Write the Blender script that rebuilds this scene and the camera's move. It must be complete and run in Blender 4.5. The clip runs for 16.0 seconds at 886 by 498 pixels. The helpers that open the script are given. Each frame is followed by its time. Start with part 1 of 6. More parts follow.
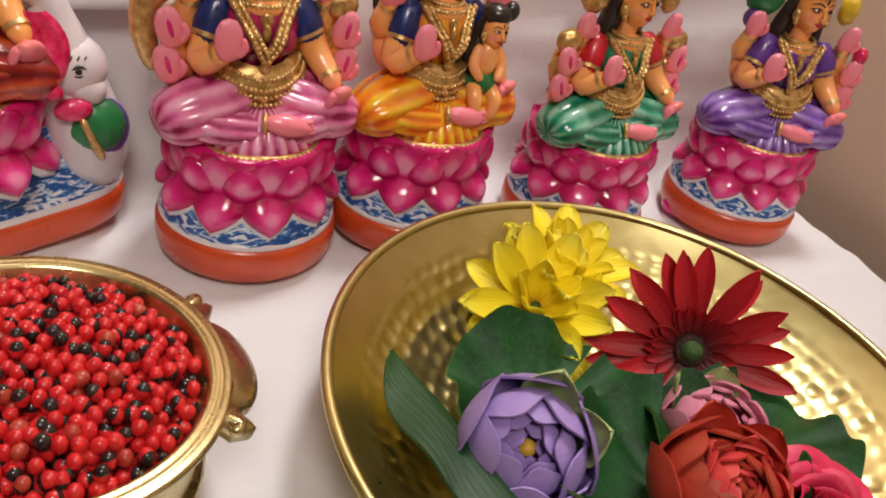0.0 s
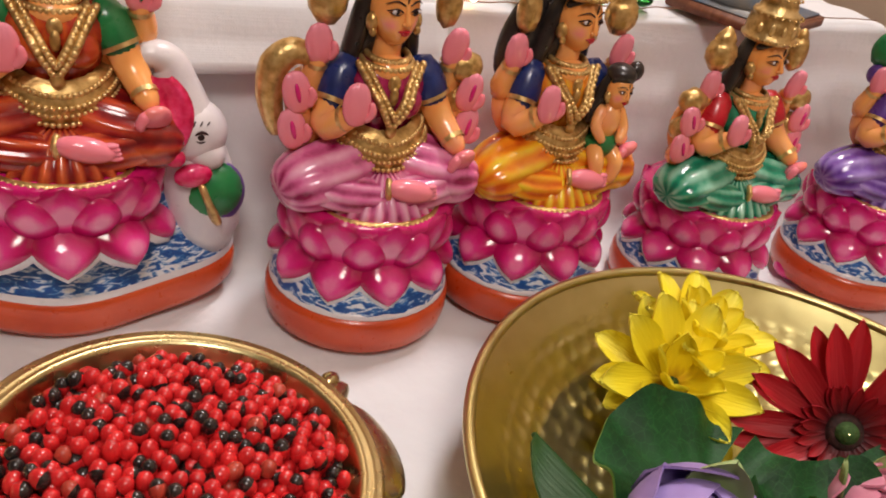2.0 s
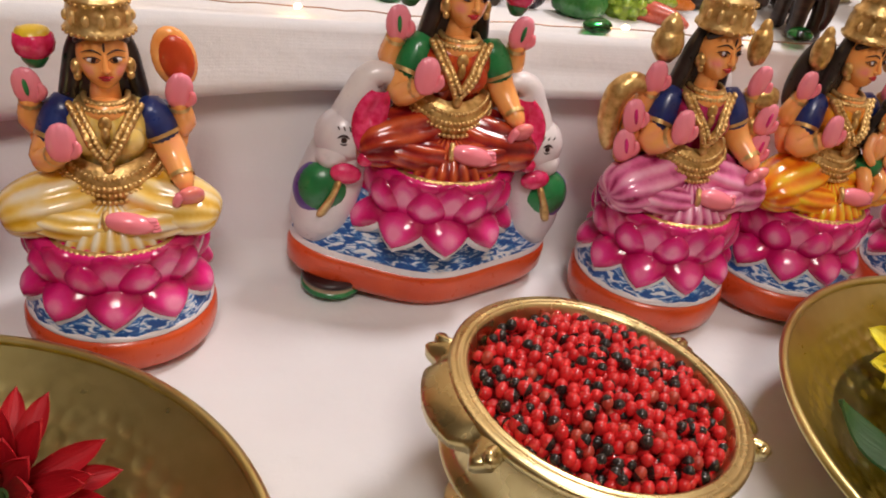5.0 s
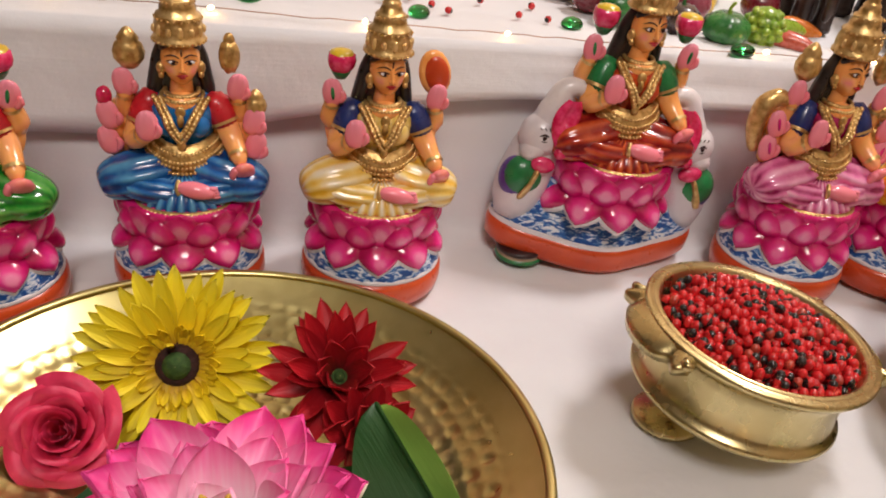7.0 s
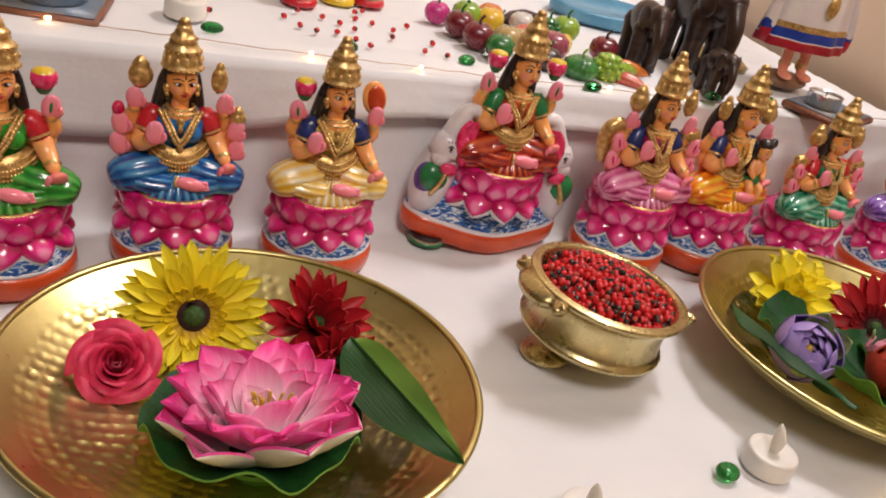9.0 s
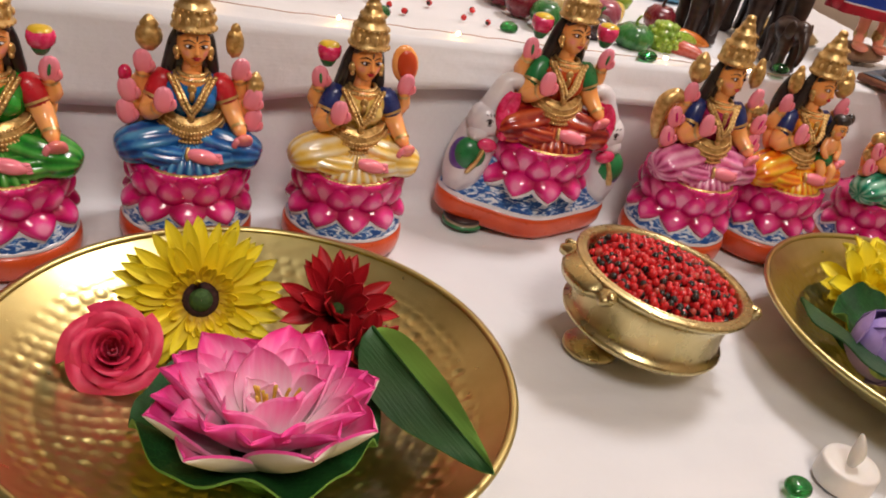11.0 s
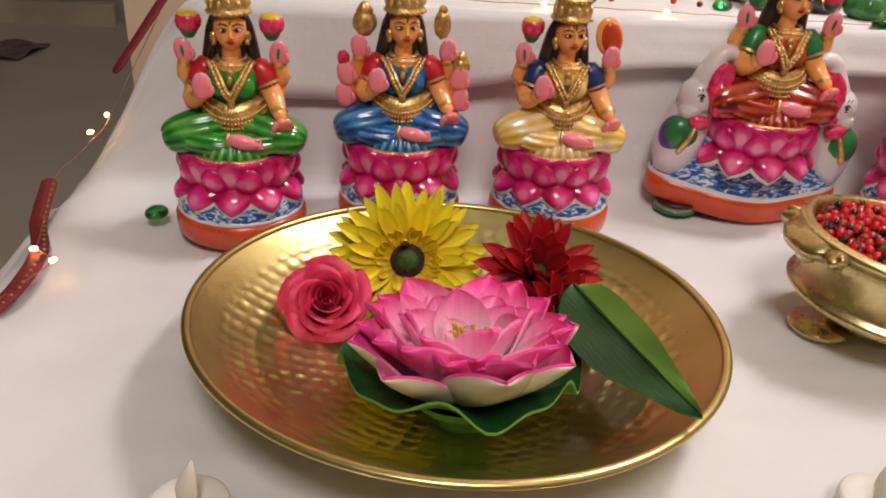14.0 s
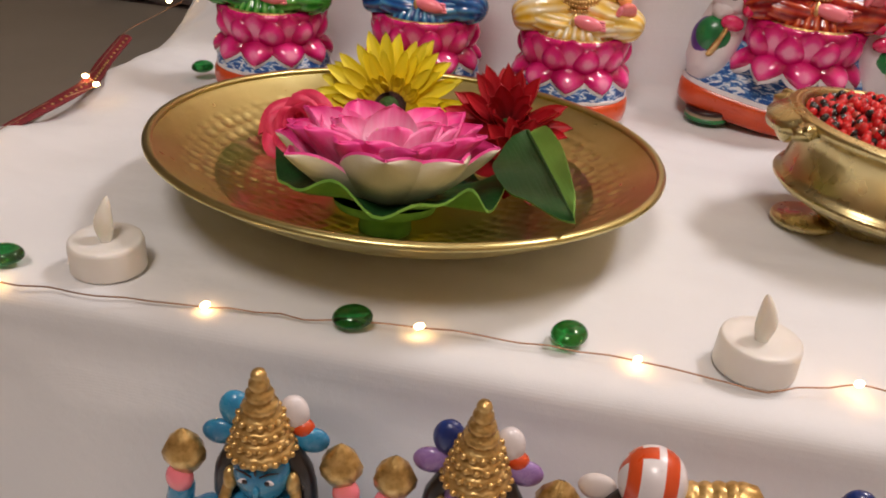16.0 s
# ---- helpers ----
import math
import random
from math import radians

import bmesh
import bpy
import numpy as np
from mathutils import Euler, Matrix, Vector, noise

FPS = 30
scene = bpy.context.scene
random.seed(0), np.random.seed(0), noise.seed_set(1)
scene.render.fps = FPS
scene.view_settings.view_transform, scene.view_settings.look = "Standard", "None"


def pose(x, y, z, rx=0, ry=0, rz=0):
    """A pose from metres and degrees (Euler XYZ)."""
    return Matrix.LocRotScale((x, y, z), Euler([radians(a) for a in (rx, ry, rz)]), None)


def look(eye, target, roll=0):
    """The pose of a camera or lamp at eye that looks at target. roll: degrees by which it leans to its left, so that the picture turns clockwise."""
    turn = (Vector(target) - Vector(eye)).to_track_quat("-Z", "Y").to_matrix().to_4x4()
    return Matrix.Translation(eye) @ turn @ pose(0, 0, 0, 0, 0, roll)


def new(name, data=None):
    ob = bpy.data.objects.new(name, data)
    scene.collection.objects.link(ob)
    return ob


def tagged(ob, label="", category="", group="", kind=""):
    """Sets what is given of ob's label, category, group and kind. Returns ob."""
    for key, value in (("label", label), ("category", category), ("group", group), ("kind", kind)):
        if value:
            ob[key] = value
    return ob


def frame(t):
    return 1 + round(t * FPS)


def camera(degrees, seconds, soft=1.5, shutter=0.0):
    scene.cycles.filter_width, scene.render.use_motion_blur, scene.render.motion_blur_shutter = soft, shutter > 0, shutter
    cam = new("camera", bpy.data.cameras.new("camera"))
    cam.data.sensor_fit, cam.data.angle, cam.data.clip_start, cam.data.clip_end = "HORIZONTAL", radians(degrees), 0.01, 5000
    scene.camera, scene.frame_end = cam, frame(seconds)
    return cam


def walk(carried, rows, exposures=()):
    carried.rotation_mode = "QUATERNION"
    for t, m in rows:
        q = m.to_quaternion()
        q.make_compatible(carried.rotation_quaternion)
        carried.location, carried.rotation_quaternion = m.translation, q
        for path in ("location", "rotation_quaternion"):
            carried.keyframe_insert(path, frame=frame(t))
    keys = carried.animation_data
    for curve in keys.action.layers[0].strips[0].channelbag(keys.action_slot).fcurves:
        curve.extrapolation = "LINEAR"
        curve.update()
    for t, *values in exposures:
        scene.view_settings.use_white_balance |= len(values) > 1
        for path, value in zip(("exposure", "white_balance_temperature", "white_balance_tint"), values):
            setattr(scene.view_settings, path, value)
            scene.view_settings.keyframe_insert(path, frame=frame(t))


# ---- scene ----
cam = camera(56.8, 16.0, 1.9)
PATH = [
    (0, (-0.098, -0.338, 0.278), (0.775, 1.065, -0.848), 12.8),
    (0.5, (-0.096, -0.325, 0.271), (0.79, 1.101, -0.816), 12.4),
    (1, (-0.099, -0.317, 0.269), (0.776, 1.137, -0.791), 12.0),
    (1.5, (-0.111, -0.307, 0.27), (0.725, 1.178, -0.776), 11.3),
    (2, (-0.127, -0.302, 0.268), (0.672, 1.206, -0.776), 10.8),
    (2.5, (-0.138, -0.302, 0.271), (0.639, 1.214, -0.776), 10.7),
    (3, (-0.156, -0.303, 0.275), (0.586, 1.228, -0.777), 10.3),
    (3.5, (-0.177, -0.31, 0.277), (0.507, 1.25, -0.772), 9.5),
    (4, (-0.203, -0.316, 0.28), (0.43, 1.264, -0.77), 9.1),
    (4.5, (-0.229, -0.325, 0.281), (0.361, 1.273, -0.766), 9.0),
    (4.7, (-0.242, -0.331, 0.283), (0.332, 1.273, -0.764), 9.0),
    (6.8, (-0.354, -0.438, 0.315), (0.033, 1.223, -0.729), 7.9),
    (7, (-0.364, -0.442, 0.319), (0.017, 1.222, -0.723), 7.8),
    (7.5, (-0.395, -0.484, 0.329), (-0.027, 1.189, -0.704), 9.0),
    (8, (-0.442, -0.53, 0.352), (0.064, 1.117, -0.665), 11.4),
    (8.5, (-0.464, -0.562, 0.37), (0.225, 1.037, -0.614), 12.9),
    (8.7, (-0.468, -0.572, 0.377), (0.276, 1.013, -0.59), 13.9),
    (10.8, (-0.44, -0.535, 0.351), (0.223, 1.055, -0.665), 13.5),
    (11, (-0.437, -0.529, 0.344), (0.2, 1.074, -0.668), 12.9),
    (11.5, (-0.437, -0.525, 0.335), (0.139, 1.097, -0.685), 11.4),
    (12, (-0.436, -0.524, 0.327), (0.082, 1.111, -0.701), 9.5),
    (12.5, (-0.432, -0.52, 0.316), (0.018, 1.132, -0.717), 7.2),
    (13, (-0.433, -0.524, 0.302), (-0.098, 1.158, -0.727), 5.8),
    (13.5, (-0.417, -0.539, 0.284), (-0.204, 1.176, -0.721), 4.6),
    (14, (-0.423, -0.558, 0.292), (-0.314, 1.194, -0.667), 3.7),
    (14.5, (-0.407, -0.579, 0.286), (-0.431, 1.195, -0.638), 3.9),
    (15, (-0.359, -0.595, 0.267), (-0.583, 1.175, -0.637), 3.1),
    (15.5, (-0.323, -0.607, 0.242), (-0.631, 1.137, -0.686), 3.4),
    (16, (-0.285, -0.613, 0.223), (-0.582, 1.105, -0.757), 4.3),
]
walk(cam, [(t, look(eye, target, roll)) for t, eye, target, roll in PATH])

# ---- light ----
world = bpy.data.worlds.new("world")
scene.world = world
world.use_nodes = True
world.node_tree.nodes["Background"].inputs[0].default_value = (0.95, 0.93, 1.0, 1)
world.node_tree.nodes["Background"].inputs[1].default_value = 0.35


def area_lamp(name, eye, target, size, power, colour):
    data = bpy.data.lights.new(name, "AREA")
    data.shape, data.size, data.energy, data.color = "DISK", size, power, colour
    ob = new(name, data)
    ob.matrix_world = look(eye, target)
    return ob


area_lamp("ceiling_lamp_over_steps", (0.40, 0.22, 1.28), (-0.15, -0.1, 0), 0.32, 12.4, (1.0, 0.925, 0.93))
# added fill from the front: brightens the statues' faces, no fitting stands there
area_lamp("fill_lamp_in_room", (-0.4, -1.3, 1.8), (-0.2, 0.1, 0.05), 0.6, 19.0, (1.0, 0.885, 0.83))


# ---- materials ----
def nodes_of(name):
    m = bpy.data.materials.new(name)
    m.use_nodes = True
    return m, m.node_tree.nodes, m.node_tree.links, m.node_tree.nodes["Principled BSDF"]


def ramp_node(N, stops):
    r = N.new("ShaderNodeValToRGB")
    els = r.color_ramp.elements
    while len(els) < len(stops):
        els.new(0.5)
    for e, (p, c) in zip(els, stops):
        e.position, e.color = p, (*c, 1)
    return r


def finish(N, L, b, rough, bump, bscale, coord, vary=0.08):
    """Uneven gloss and a fine relief."""
    n = N.new("ShaderNodeTexNoise")
    n.inputs["Scale"].default_value, n.inputs["Detail"].default_value = bscale, 4
    L.new(coord, n.inputs["Vector"])
    mr = N.new("ShaderNodeMapRange")
    mr.inputs["To Min"].default_value, mr.inputs["To Max"].default_value = max(0.02, rough - vary), rough + vary
    L.new(n.outputs["Fac"], mr.inputs["Value"])
    L.new(mr.outputs["Result"], b.inputs["Roughness"])
    if bump:
        bp = N.new("ShaderNodeBump")
        bp.inputs["Strength"].default_value, bp.inputs["Distance"].default_value = bump, 0.001
        L.new(n.outputs["Fac"], bp.inputs["Height"])
        L.new(bp.outputs["Normal"], b.inputs["Normal"])


def paint(name, c1, c2=None, scale=70, rough=0.3, metal=0.0, bump=0.12, bscale=260, coat=0.0, spread=(0.35, 0.65), stretch=None, sub=0.0):
    m, N, L, b = nodes_of(name)
    tc = N.new("ShaderNodeTexCoord").outputs["Object"]
    c2 = c2 or tuple(min(1, x * 0.72) for x in c1)
    n = N.new("ShaderNodeTexNoise")
    n.inputs["Scale"].default_value, n.inputs["Detail"].default_value = scale, 5
    if stretch:
        mp = N.new("ShaderNodeMapping")
        mp.inputs["Scale"].default_value = stretch
        L.new(tc, mp.inputs["Vector"])
        L.new(mp.outputs["Vector"], n.inputs["Vector"])
    else:
        L.new(tc, n.inputs["Vector"])
    r = ramp_node(N, [(spread[0], c2), (spread[1], c1)])
    L.new(n.outputs["Fac"], r.inputs["Fac"])
    L.new(r.outputs["Color"], b.inputs["Base Color"])
    b.inputs["Metallic"].default_value = metal
    b.inputs["Coat Weight"].default_value, b.inputs["Coat Roughness"].default_value = coat, 0.12
    if sub:
        b.inputs["Subsurface Weight"].default_value = sub
        b.inputs["Subsurface Radius"].default_value = (0.004, 0.003, 0.002)
        b.inputs["Subsurface Scale"].default_value = 1.0
    finish(N, L, b, rough, bump, bscale, tc)
    return m


def graded(name, stops, length, rough=0.5, vein=0.0, coat=0.0, axis="Y", bscale=300, bump=0.15):
    """Colours that change along a petal's or leaf's own length, with fine veins along it."""
    m, N, L, b = nodes_of(name)
    tc = N.new("ShaderNodeTexCoord").outputs["Object"]
    sx = N.new("ShaderNodeSeparateXYZ")
    L.new(tc, sx.inputs[0])
    n = N.new("ShaderNodeTexNoise")
    n.inputs["Scale"].default_value = 1.0
    mp = N.new("ShaderNodeMapping")
    mp.inputs["Scale"].default_value = (700, 40, 40)
    L.new(tc, mp.inputs["Vector"])
    L.new(mp.outputs["Vector"], n.inputs["Vector"])
    dv = N.new("ShaderNodeMath")
    dv.operation, dv.inputs[1].default_value = "DIVIDE", length
    L.new(sx.outputs[axis], dv.inputs[0])
    ad = N.new("ShaderNodeMath")
    ad.operation, ad.inputs[1].default_value = "MULTIPLY_ADD", 0.3
    L.new(n.outputs["Fac"], ad.inputs[0])
    L.new(dv.outputs[0], ad.inputs[2])
    sb = N.new("ShaderNodeMath")
    sb.operation, sb.inputs[1].default_value = "SUBTRACT", 0.15
    L.new(ad.outputs[0], sb.inputs[0])
    r = ramp_node(N, stops)
    L.new(sb.outputs[0], r.inputs["Fac"])
    hv = N.new("ShaderNodeHueSaturation")
    oi = N.new("ShaderNodeObjectInfo")
    mr = N.new("ShaderNodeMapRange")
    mr.inputs["To Min"].default_value, mr.inputs["To Max"].default_value = 0.82, 1.1
    L.new(oi.outputs["Random"], mr.inputs["Value"])
    L.new(mr.outputs["Result"], hv.inputs["Value"])
    L.new(r.outputs["Color"], hv.inputs["Color"])
    L.new(hv.outputs["Color"], b.inputs["Base Color"])
    b.inputs["Coat Weight"].default_value = coat
    finish(N, L, b, rough, 0, bscale, tc)
    if vein:
        bp = N.new("ShaderNodeBump")
        bp.inputs["Strength"].default_value, bp.inputs["Distance"].default_value = vein, 0.0012
        L.new(n.outputs["Fac"], bp.inputs["Height"])
        L.new(bp.outputs["Normal"], b.inputs["Normal"])
    return m


def fabric(name, colour):
    m, N, L, b = nodes_of(name)
    tc = N.new("ShaderNodeTexCoord").outputs["Object"]
    n = N.new("ShaderNodeTexNoise")
    n.inputs["Scale"].default_value, n.inputs["Detail"].default_value = 9, 6
    L.new(tc, n.inputs["Vector"])
    r = ramp_node(N, [(0.3, tuple(c * 0.93 for c in colour)), (0.7, colour)])
    L.new(n.outputs["Fac"], r.inputs["Fac"])
    L.new(r.outputs["Color"], b.inputs["Base Color"])
    b.inputs["Roughness"].default_value = 0.85
    b.inputs["Sheen Weight"].default_value = 0.15
    w1, w2 = N.new("ShaderNodeTexWave"), N.new("ShaderNodeTexWave")
    for w, axis in ((w1, "X"), (w2, "Y")):
        w.bands_direction = axis
        w.inputs["Scale"].default_value, w.inputs["Distortion"].default_value = 420, 1.5
        L.new(tc, w.inputs["Vector"])
    mx = N.new("ShaderNodeMath")
    mx.operation = "MAXIMUM"
    L.new(w1.outputs["Fac"], mx.inputs[0])
    L.new(w2.outputs["Fac"], mx.inputs[1])
    n2 = N.new("ShaderNodeTexNoise")
    n2.inputs["Scale"].default_value, n2.inputs["Detail"].default_value = 22, 6
    L.new(tc, n2.inputs["Vector"])
    b1, b2 = N.new("ShaderNodeBump"), N.new("ShaderNodeBump")
    b1.inputs["Strength"].default_value, b1.inputs["Distance"].default_value = 0.12, 0.0004
    b2.inputs["Strength"].default_value, b2.inputs["Distance"].default_value = 0.35, 0.006
    L.new(mx.outputs[0], b1.inputs["Height"])
    L.new(n2.outputs["Fac"], b2.inputs["Height"])
    L.new(b1.outputs["Normal"], b2.inputs["Normal"])
    L.new(b2.outputs["Normal"], b.inputs["Normal"])
    return m


def metal(name, colour, dark, rough, bump=0.05, bscale=120):
    return paint(name, colour, dark, 35, rough, 1.0, bump, bscale, spread=(0.25, 0.7))


def waves(name):
    """Blue brush strokes on white."""
    m, N, L, b = nodes_of(name)
    tc = N.new("ShaderNodeTexCoord").outputs["Object"]
    mp = N.new("ShaderNodeMapping")
    mp.inputs["Scale"].default_value, mp.inputs["Rotation"].default_value = (150, 150, 420), (0, 0.45, 0)
    n = N.new("ShaderNodeTexNoise")
    n.inputs["Scale"].default_value, n.inputs["Detail"].default_value, n.inputs["Distortion"].default_value = 1.0, 3, 1.2
    L.new(tc, mp.inputs["Vector"])
    L.new(mp.outputs["Vector"], n.inputs["Vector"])
    r = ramp_node(N, [(0.44, (0.015, 0.08, 0.30)), (0.51, (0.04, 0.18, 0.48)), (0.56, (0.45, 0.58, 0.74)), (0.62, (0.78, 0.80, 0.84))])
    L.new(n.outputs["Fac"], r.inputs["Fac"])
    L.new(r.outputs["Color"], b.inputs["Base Color"])
    finish(N, L, b, 0.3, 0.1, 260, tc)
    return m


def clear(name, tint, ior, rough=0.02):
    """A thin clear surface: what lies below shows through, gloss by Fresnel."""
    m, N, L, b = nodes_of(name)
    out = N["Material Output"]
    tr, gl, fr, mx = N.new("ShaderNodeBsdfTransparent"), N.new("ShaderNodeBsdfGlossy"), N.new("ShaderNodeFresnel"), N.new("ShaderNodeMixShader")
    tr.inputs[0].default_value = (*tint, 1)
    gl.inputs["Roughness"].default_value = rough
    fr.inputs["IOR"].default_value = ior
    L.new(fr.outputs[0], mx.inputs[0])
    L.new(tr.outputs[0], mx.inputs[1])
    L.new(gl.outputs[0], mx.inputs[2])
    L.new(mx.outputs[0], out.inputs[0])
    N.remove(b)
    return m


def glass(name, colour, ior=1.5, rough=0.03):
    m, N, L, b = nodes_of(name)
    b.inputs["Base Color"].default_value = (*colour, 1)
    b.inputs["Transmission Weight"].default_value, b.inputs["IOR"].default_value = 1.0, ior
    tc = N.new("ShaderNodeTexCoord").outputs["Object"]
    finish(N, L, b, rough, 0.05, 200, tc, 0.02)
    return m


def glow(name, colour, strength):
    m, N, L, b = nodes_of(name)
    b.inputs["Base Color"].default_value = (*colour, 1)
    b.inputs["Emission Color"].default_value = (*colour, 1)
    b.inputs["Emission Strength"].default_value = strength
    return m


CLOTH = fabric("white_cotton", (0.775, 0.785, 0.80))
BRASS = metal("hammered_brass", (0.66, 0.59, 0.27), (0.54, 0.47, 0.19), 0.31)
BRASS_OLD = metal("cast_brass", (0.66, 0.56, 0.29), (0.50, 0.41, 0.19), 0.28, 0.1, 90)
HAIR = paint("black_enamel", (0.012, 0.010, 0.010), (0.03, 0.022, 0.02), 90, 0.3, bump=0.3, coat=0.2)
ORANGE = paint("orange_base_paint", (0.66, 0.085, 0.018), (0.54, 0.055, 0.012), 30, 0.3, bump=0.15, coat=0.3)
WAVE = waves("blue_brushed_waves")
WHITE = paint("white_enamel", (0.80, 0.76, 0.76), (0.66, 0.62, 0.66), 40, 0.3, bump=0.1, coat=0.3)
RED = paint("red_enamel", (0.62, 0.015, 0.03), (0.45, 0.01, 0.02), 80, 0.3, coat=0.3)
INK = paint("dark_line_paint", (0.03, 0.008, 0.008), None, 80, 0.35)
YELLOW = paint("yellow_enamel", (0.80, 0.55, 0.03), None, 80, 0.3, coat=0.3)
GREEN = paint("green_enamel", (0.015, 0.22, 0.06), (0.01, 0.13, 0.04), 80, 0.3, coat=0.3)
NAVY = paint("navy_enamel", (0.015, 0.04, 0.20), (0.01, 0.02, 0.11), 80, 0.3, coat=0.3)
PURPLE = paint("violet_enamel", (0.13, 0.05, 0.32), (0.09, 0.03, 0.22), 80, 0.3, coat=0.3)


# ---- shapes ----
class Shape:
    def __init__(self):
        self.v, self.f, self.m, self.t, self.n = [], [], [], [], 0

    def add(self, v, f, mi=0):
        v = np.asarray(v, float).reshape(-1, 3)
        self.v.append(v)
        self.t.append(np.full(len(v), 0.45))
        self.f += [tuple(i + self.n for i in q) for q in f]
        self.m += list(mi) if isinstance(mi, (list, tuple)) else [mi] * len(f)
        self.n += len(v)
        return self

    def join(self, other):
        self.add(np.concatenate(other.v), other.f, other.m)
        self.t[-1] = np.concatenate(other.t)
        return self

    def grid(self, p, mi=0, cu=False, cv=False, pick=None):
        """p: rows x columns x 3. cu closes the rows round, cv the columns."""
        a, b = p.shape[:2]
        f, ms = [], []
        for i in range(a if cu else a - 1):
            for j in range(b if cv else b - 1):
                i2, j2 = (i + 1) % a, (j + 1) % b
                f.append((i * b + j, i * b + j2, i2 * b + j2, i2 * b + j))
                ms.append(pick(i, j) if pick else mi)
        return self.add(p, f, ms)

    def ell(self, c, r, mi=0, rot=(0, 0, 0), nu=16, nv=10, fn=None, pick=None):
        """An ellipsoid with its poles on its own x axis; fn(lon, lat) swells it."""
        lat = np.linspace(0, np.pi, nv + 1)
        lon = np.linspace(0, 2 * np.pi, nu, endpoint=False)
        LA, LO = np.meshgrid(lat, lon, indexing="ij")
        s = fn(LO, LA) if fn else 1.0
        p = np.stack([-np.cos(LA) * r[0] * np.ones_like(LO), np.sin(LA) * np.cos(LO) * r[1] * s, np.sin(LA) * np.sin(LO) * r[2] * s], -1)
        R = np.array(Euler([radians(a) for a in rot]).to_matrix())
        return self.grid(p @ R.T + np.array(c), mi, False, True, pick)

    def lathe(self, prof, mi=0, n=40, ratio=1.0, c=(0, 0, 0), fn=None, pick=None):
        """prof: (radius, height) from below to above; ratio: depth to width."""
        pr = np.array(prof, float)
        a = np.linspace(0, 2 * np.pi, n, endpoint=False)
        R, A = np.meshgrid(pr[:, 0], a, indexing="ij")
        Z = np.repeat(pr[:, 1][:, None], n, 1)
        k = fn(A, Z) if fn else 1.0
        p = np.stack([R * k * np.cos(A), R * k * np.sin(A) * ratio, Z], -1) + np.array(c)
        return self.grid(p, mi, False, True, pick)

    def tube(self, pts, rad, mi=0, n=10, smooth=3, flat=1.0, cap=True):
        pts = np.array(pts, float)
        rad = np.array(rad if hasattr(rad, "__len__") else [rad] * len(pts), float)
        if smooth > 1 and len(pts) > 2:
            t = np.arange(len(pts))
            tt = np.linspace(0, len(pts) - 1, (len(pts) - 1) * smooth + 1)
            out = []
            for x in tt:
                i = min(int(x), len(pts) - 2)
                u = x - i
                p0, p1, p2, p3 = pts[max(i - 1, 0)], pts[i], pts[i + 1], pts[min(i + 2, len(pts) - 1)]
                out.append(0.5 * (2 * p1 + (p2 - p0) * u + (2 * p0 - 5 * p1 + 4 * p2 - p3) * u * u + (3 * p1 - p0 - 3 * p2 + p3) * u ** 3))
            rad = np.interp(tt, t, rad)
            pts = np.array(out)
        d = np.gradient(pts, axis=0)
        d /= np.linalg.norm(d, axis=1)[:, None] + 1e-12
        up = np.array([0.13, 0.21, 0.97])
        a = np.linspace(0, 2 * np.pi, n, endpoint=False)
        rings = []
        for p, w, r in zip(pts, d, rad):
            u = np.cross(w, up)
            if np.linalg.norm(u) < 0.05:
                u = np.cross(w, (1, 0, 0))
            u /= np.linalg.norm(u)
            v = np.cross(u, w)
            up = v if flat == 1.0 else up
            rings.append(p + r * (np.cos(a)[:, None] * u + flat * np.sin(a)[:, None] * v))
        if not cap:
            return self.grid(np.array(rings), mi, False, True)
        w0, w1 = d[0] * rad[0], d[-1] * rad[-1]
        caps0 = [pts[0] - w0 * 0.95 + (rings[0] - pts[0]) * 0.05, pts[0] - w0 * 0.7 + (rings[0] - pts[0]) * 0.7]
        caps1 = [pts[-1] + w1 * 0.7 + (rings[-1] - pts[-1]) * 0.7, pts[-1] + w1 * 0.95 + (rings[-1] - pts[-1]) * 0.05]
        return self.grid(np.array(caps0 + rings + caps1), mi, False, True)

    def beads(self, pts, r, mi=0, nu=7, nv=5):
        for p in pts:
            self.ell(p, (r, r, r), mi, nu=nu, nv=nv)
        return self

    def moved(self, M):
        M = np.array(M)
        self.v = [x @ M[:3, :3].T + M[:3, 3] for x in self.v]
        return self

    def mesh(self, name, mats, scale=1.0, weld=True):
        me = bpy.data.meshes.new(name)
        me.from_pydata((np.concatenate(self.v) * scale).tolist(), [], self.f)
        for m in mats if isinstance(mats, (list, tuple)) else [mats]:
            me.materials.append(m)
        me.polygons.foreach_set("material_index", self.m)
        me.polygons.foreach_set("use_smooth", [True] * len(self.f))
        if any(m.name.startswith(("gold_paint", "magenta_enamel", "orange_enamel")) for m in me.materials):
            me.attributes.new("tone", "FLOAT", "POINT").data.foreach_set("value", np.concatenate(self.t))
        bm = bmesh.new()
        bm.from_mesh(me)
        if weld:
            bmesh.ops.remove_doubles(bm, verts=bm.verts, dist=1e-6)
        bmesh.ops.recalc_face_normals(bm, faces=bm.faces)
        bm.to_mesh(me)
        bm.free()
        return me


def part(name, data, parent, label="", m=None):
    ob = new(name, data)
    ob.parent = parent
    if m is not None:
        ob.matrix_basis = m
    if label:
        ob["label"] = label
    return ob


def thing(name, m, label, category, group="", data=None, kind=""):
    ob = new(name, data)
    ob.matrix_basis = m
    return tagged(ob, label, category, group, kind)


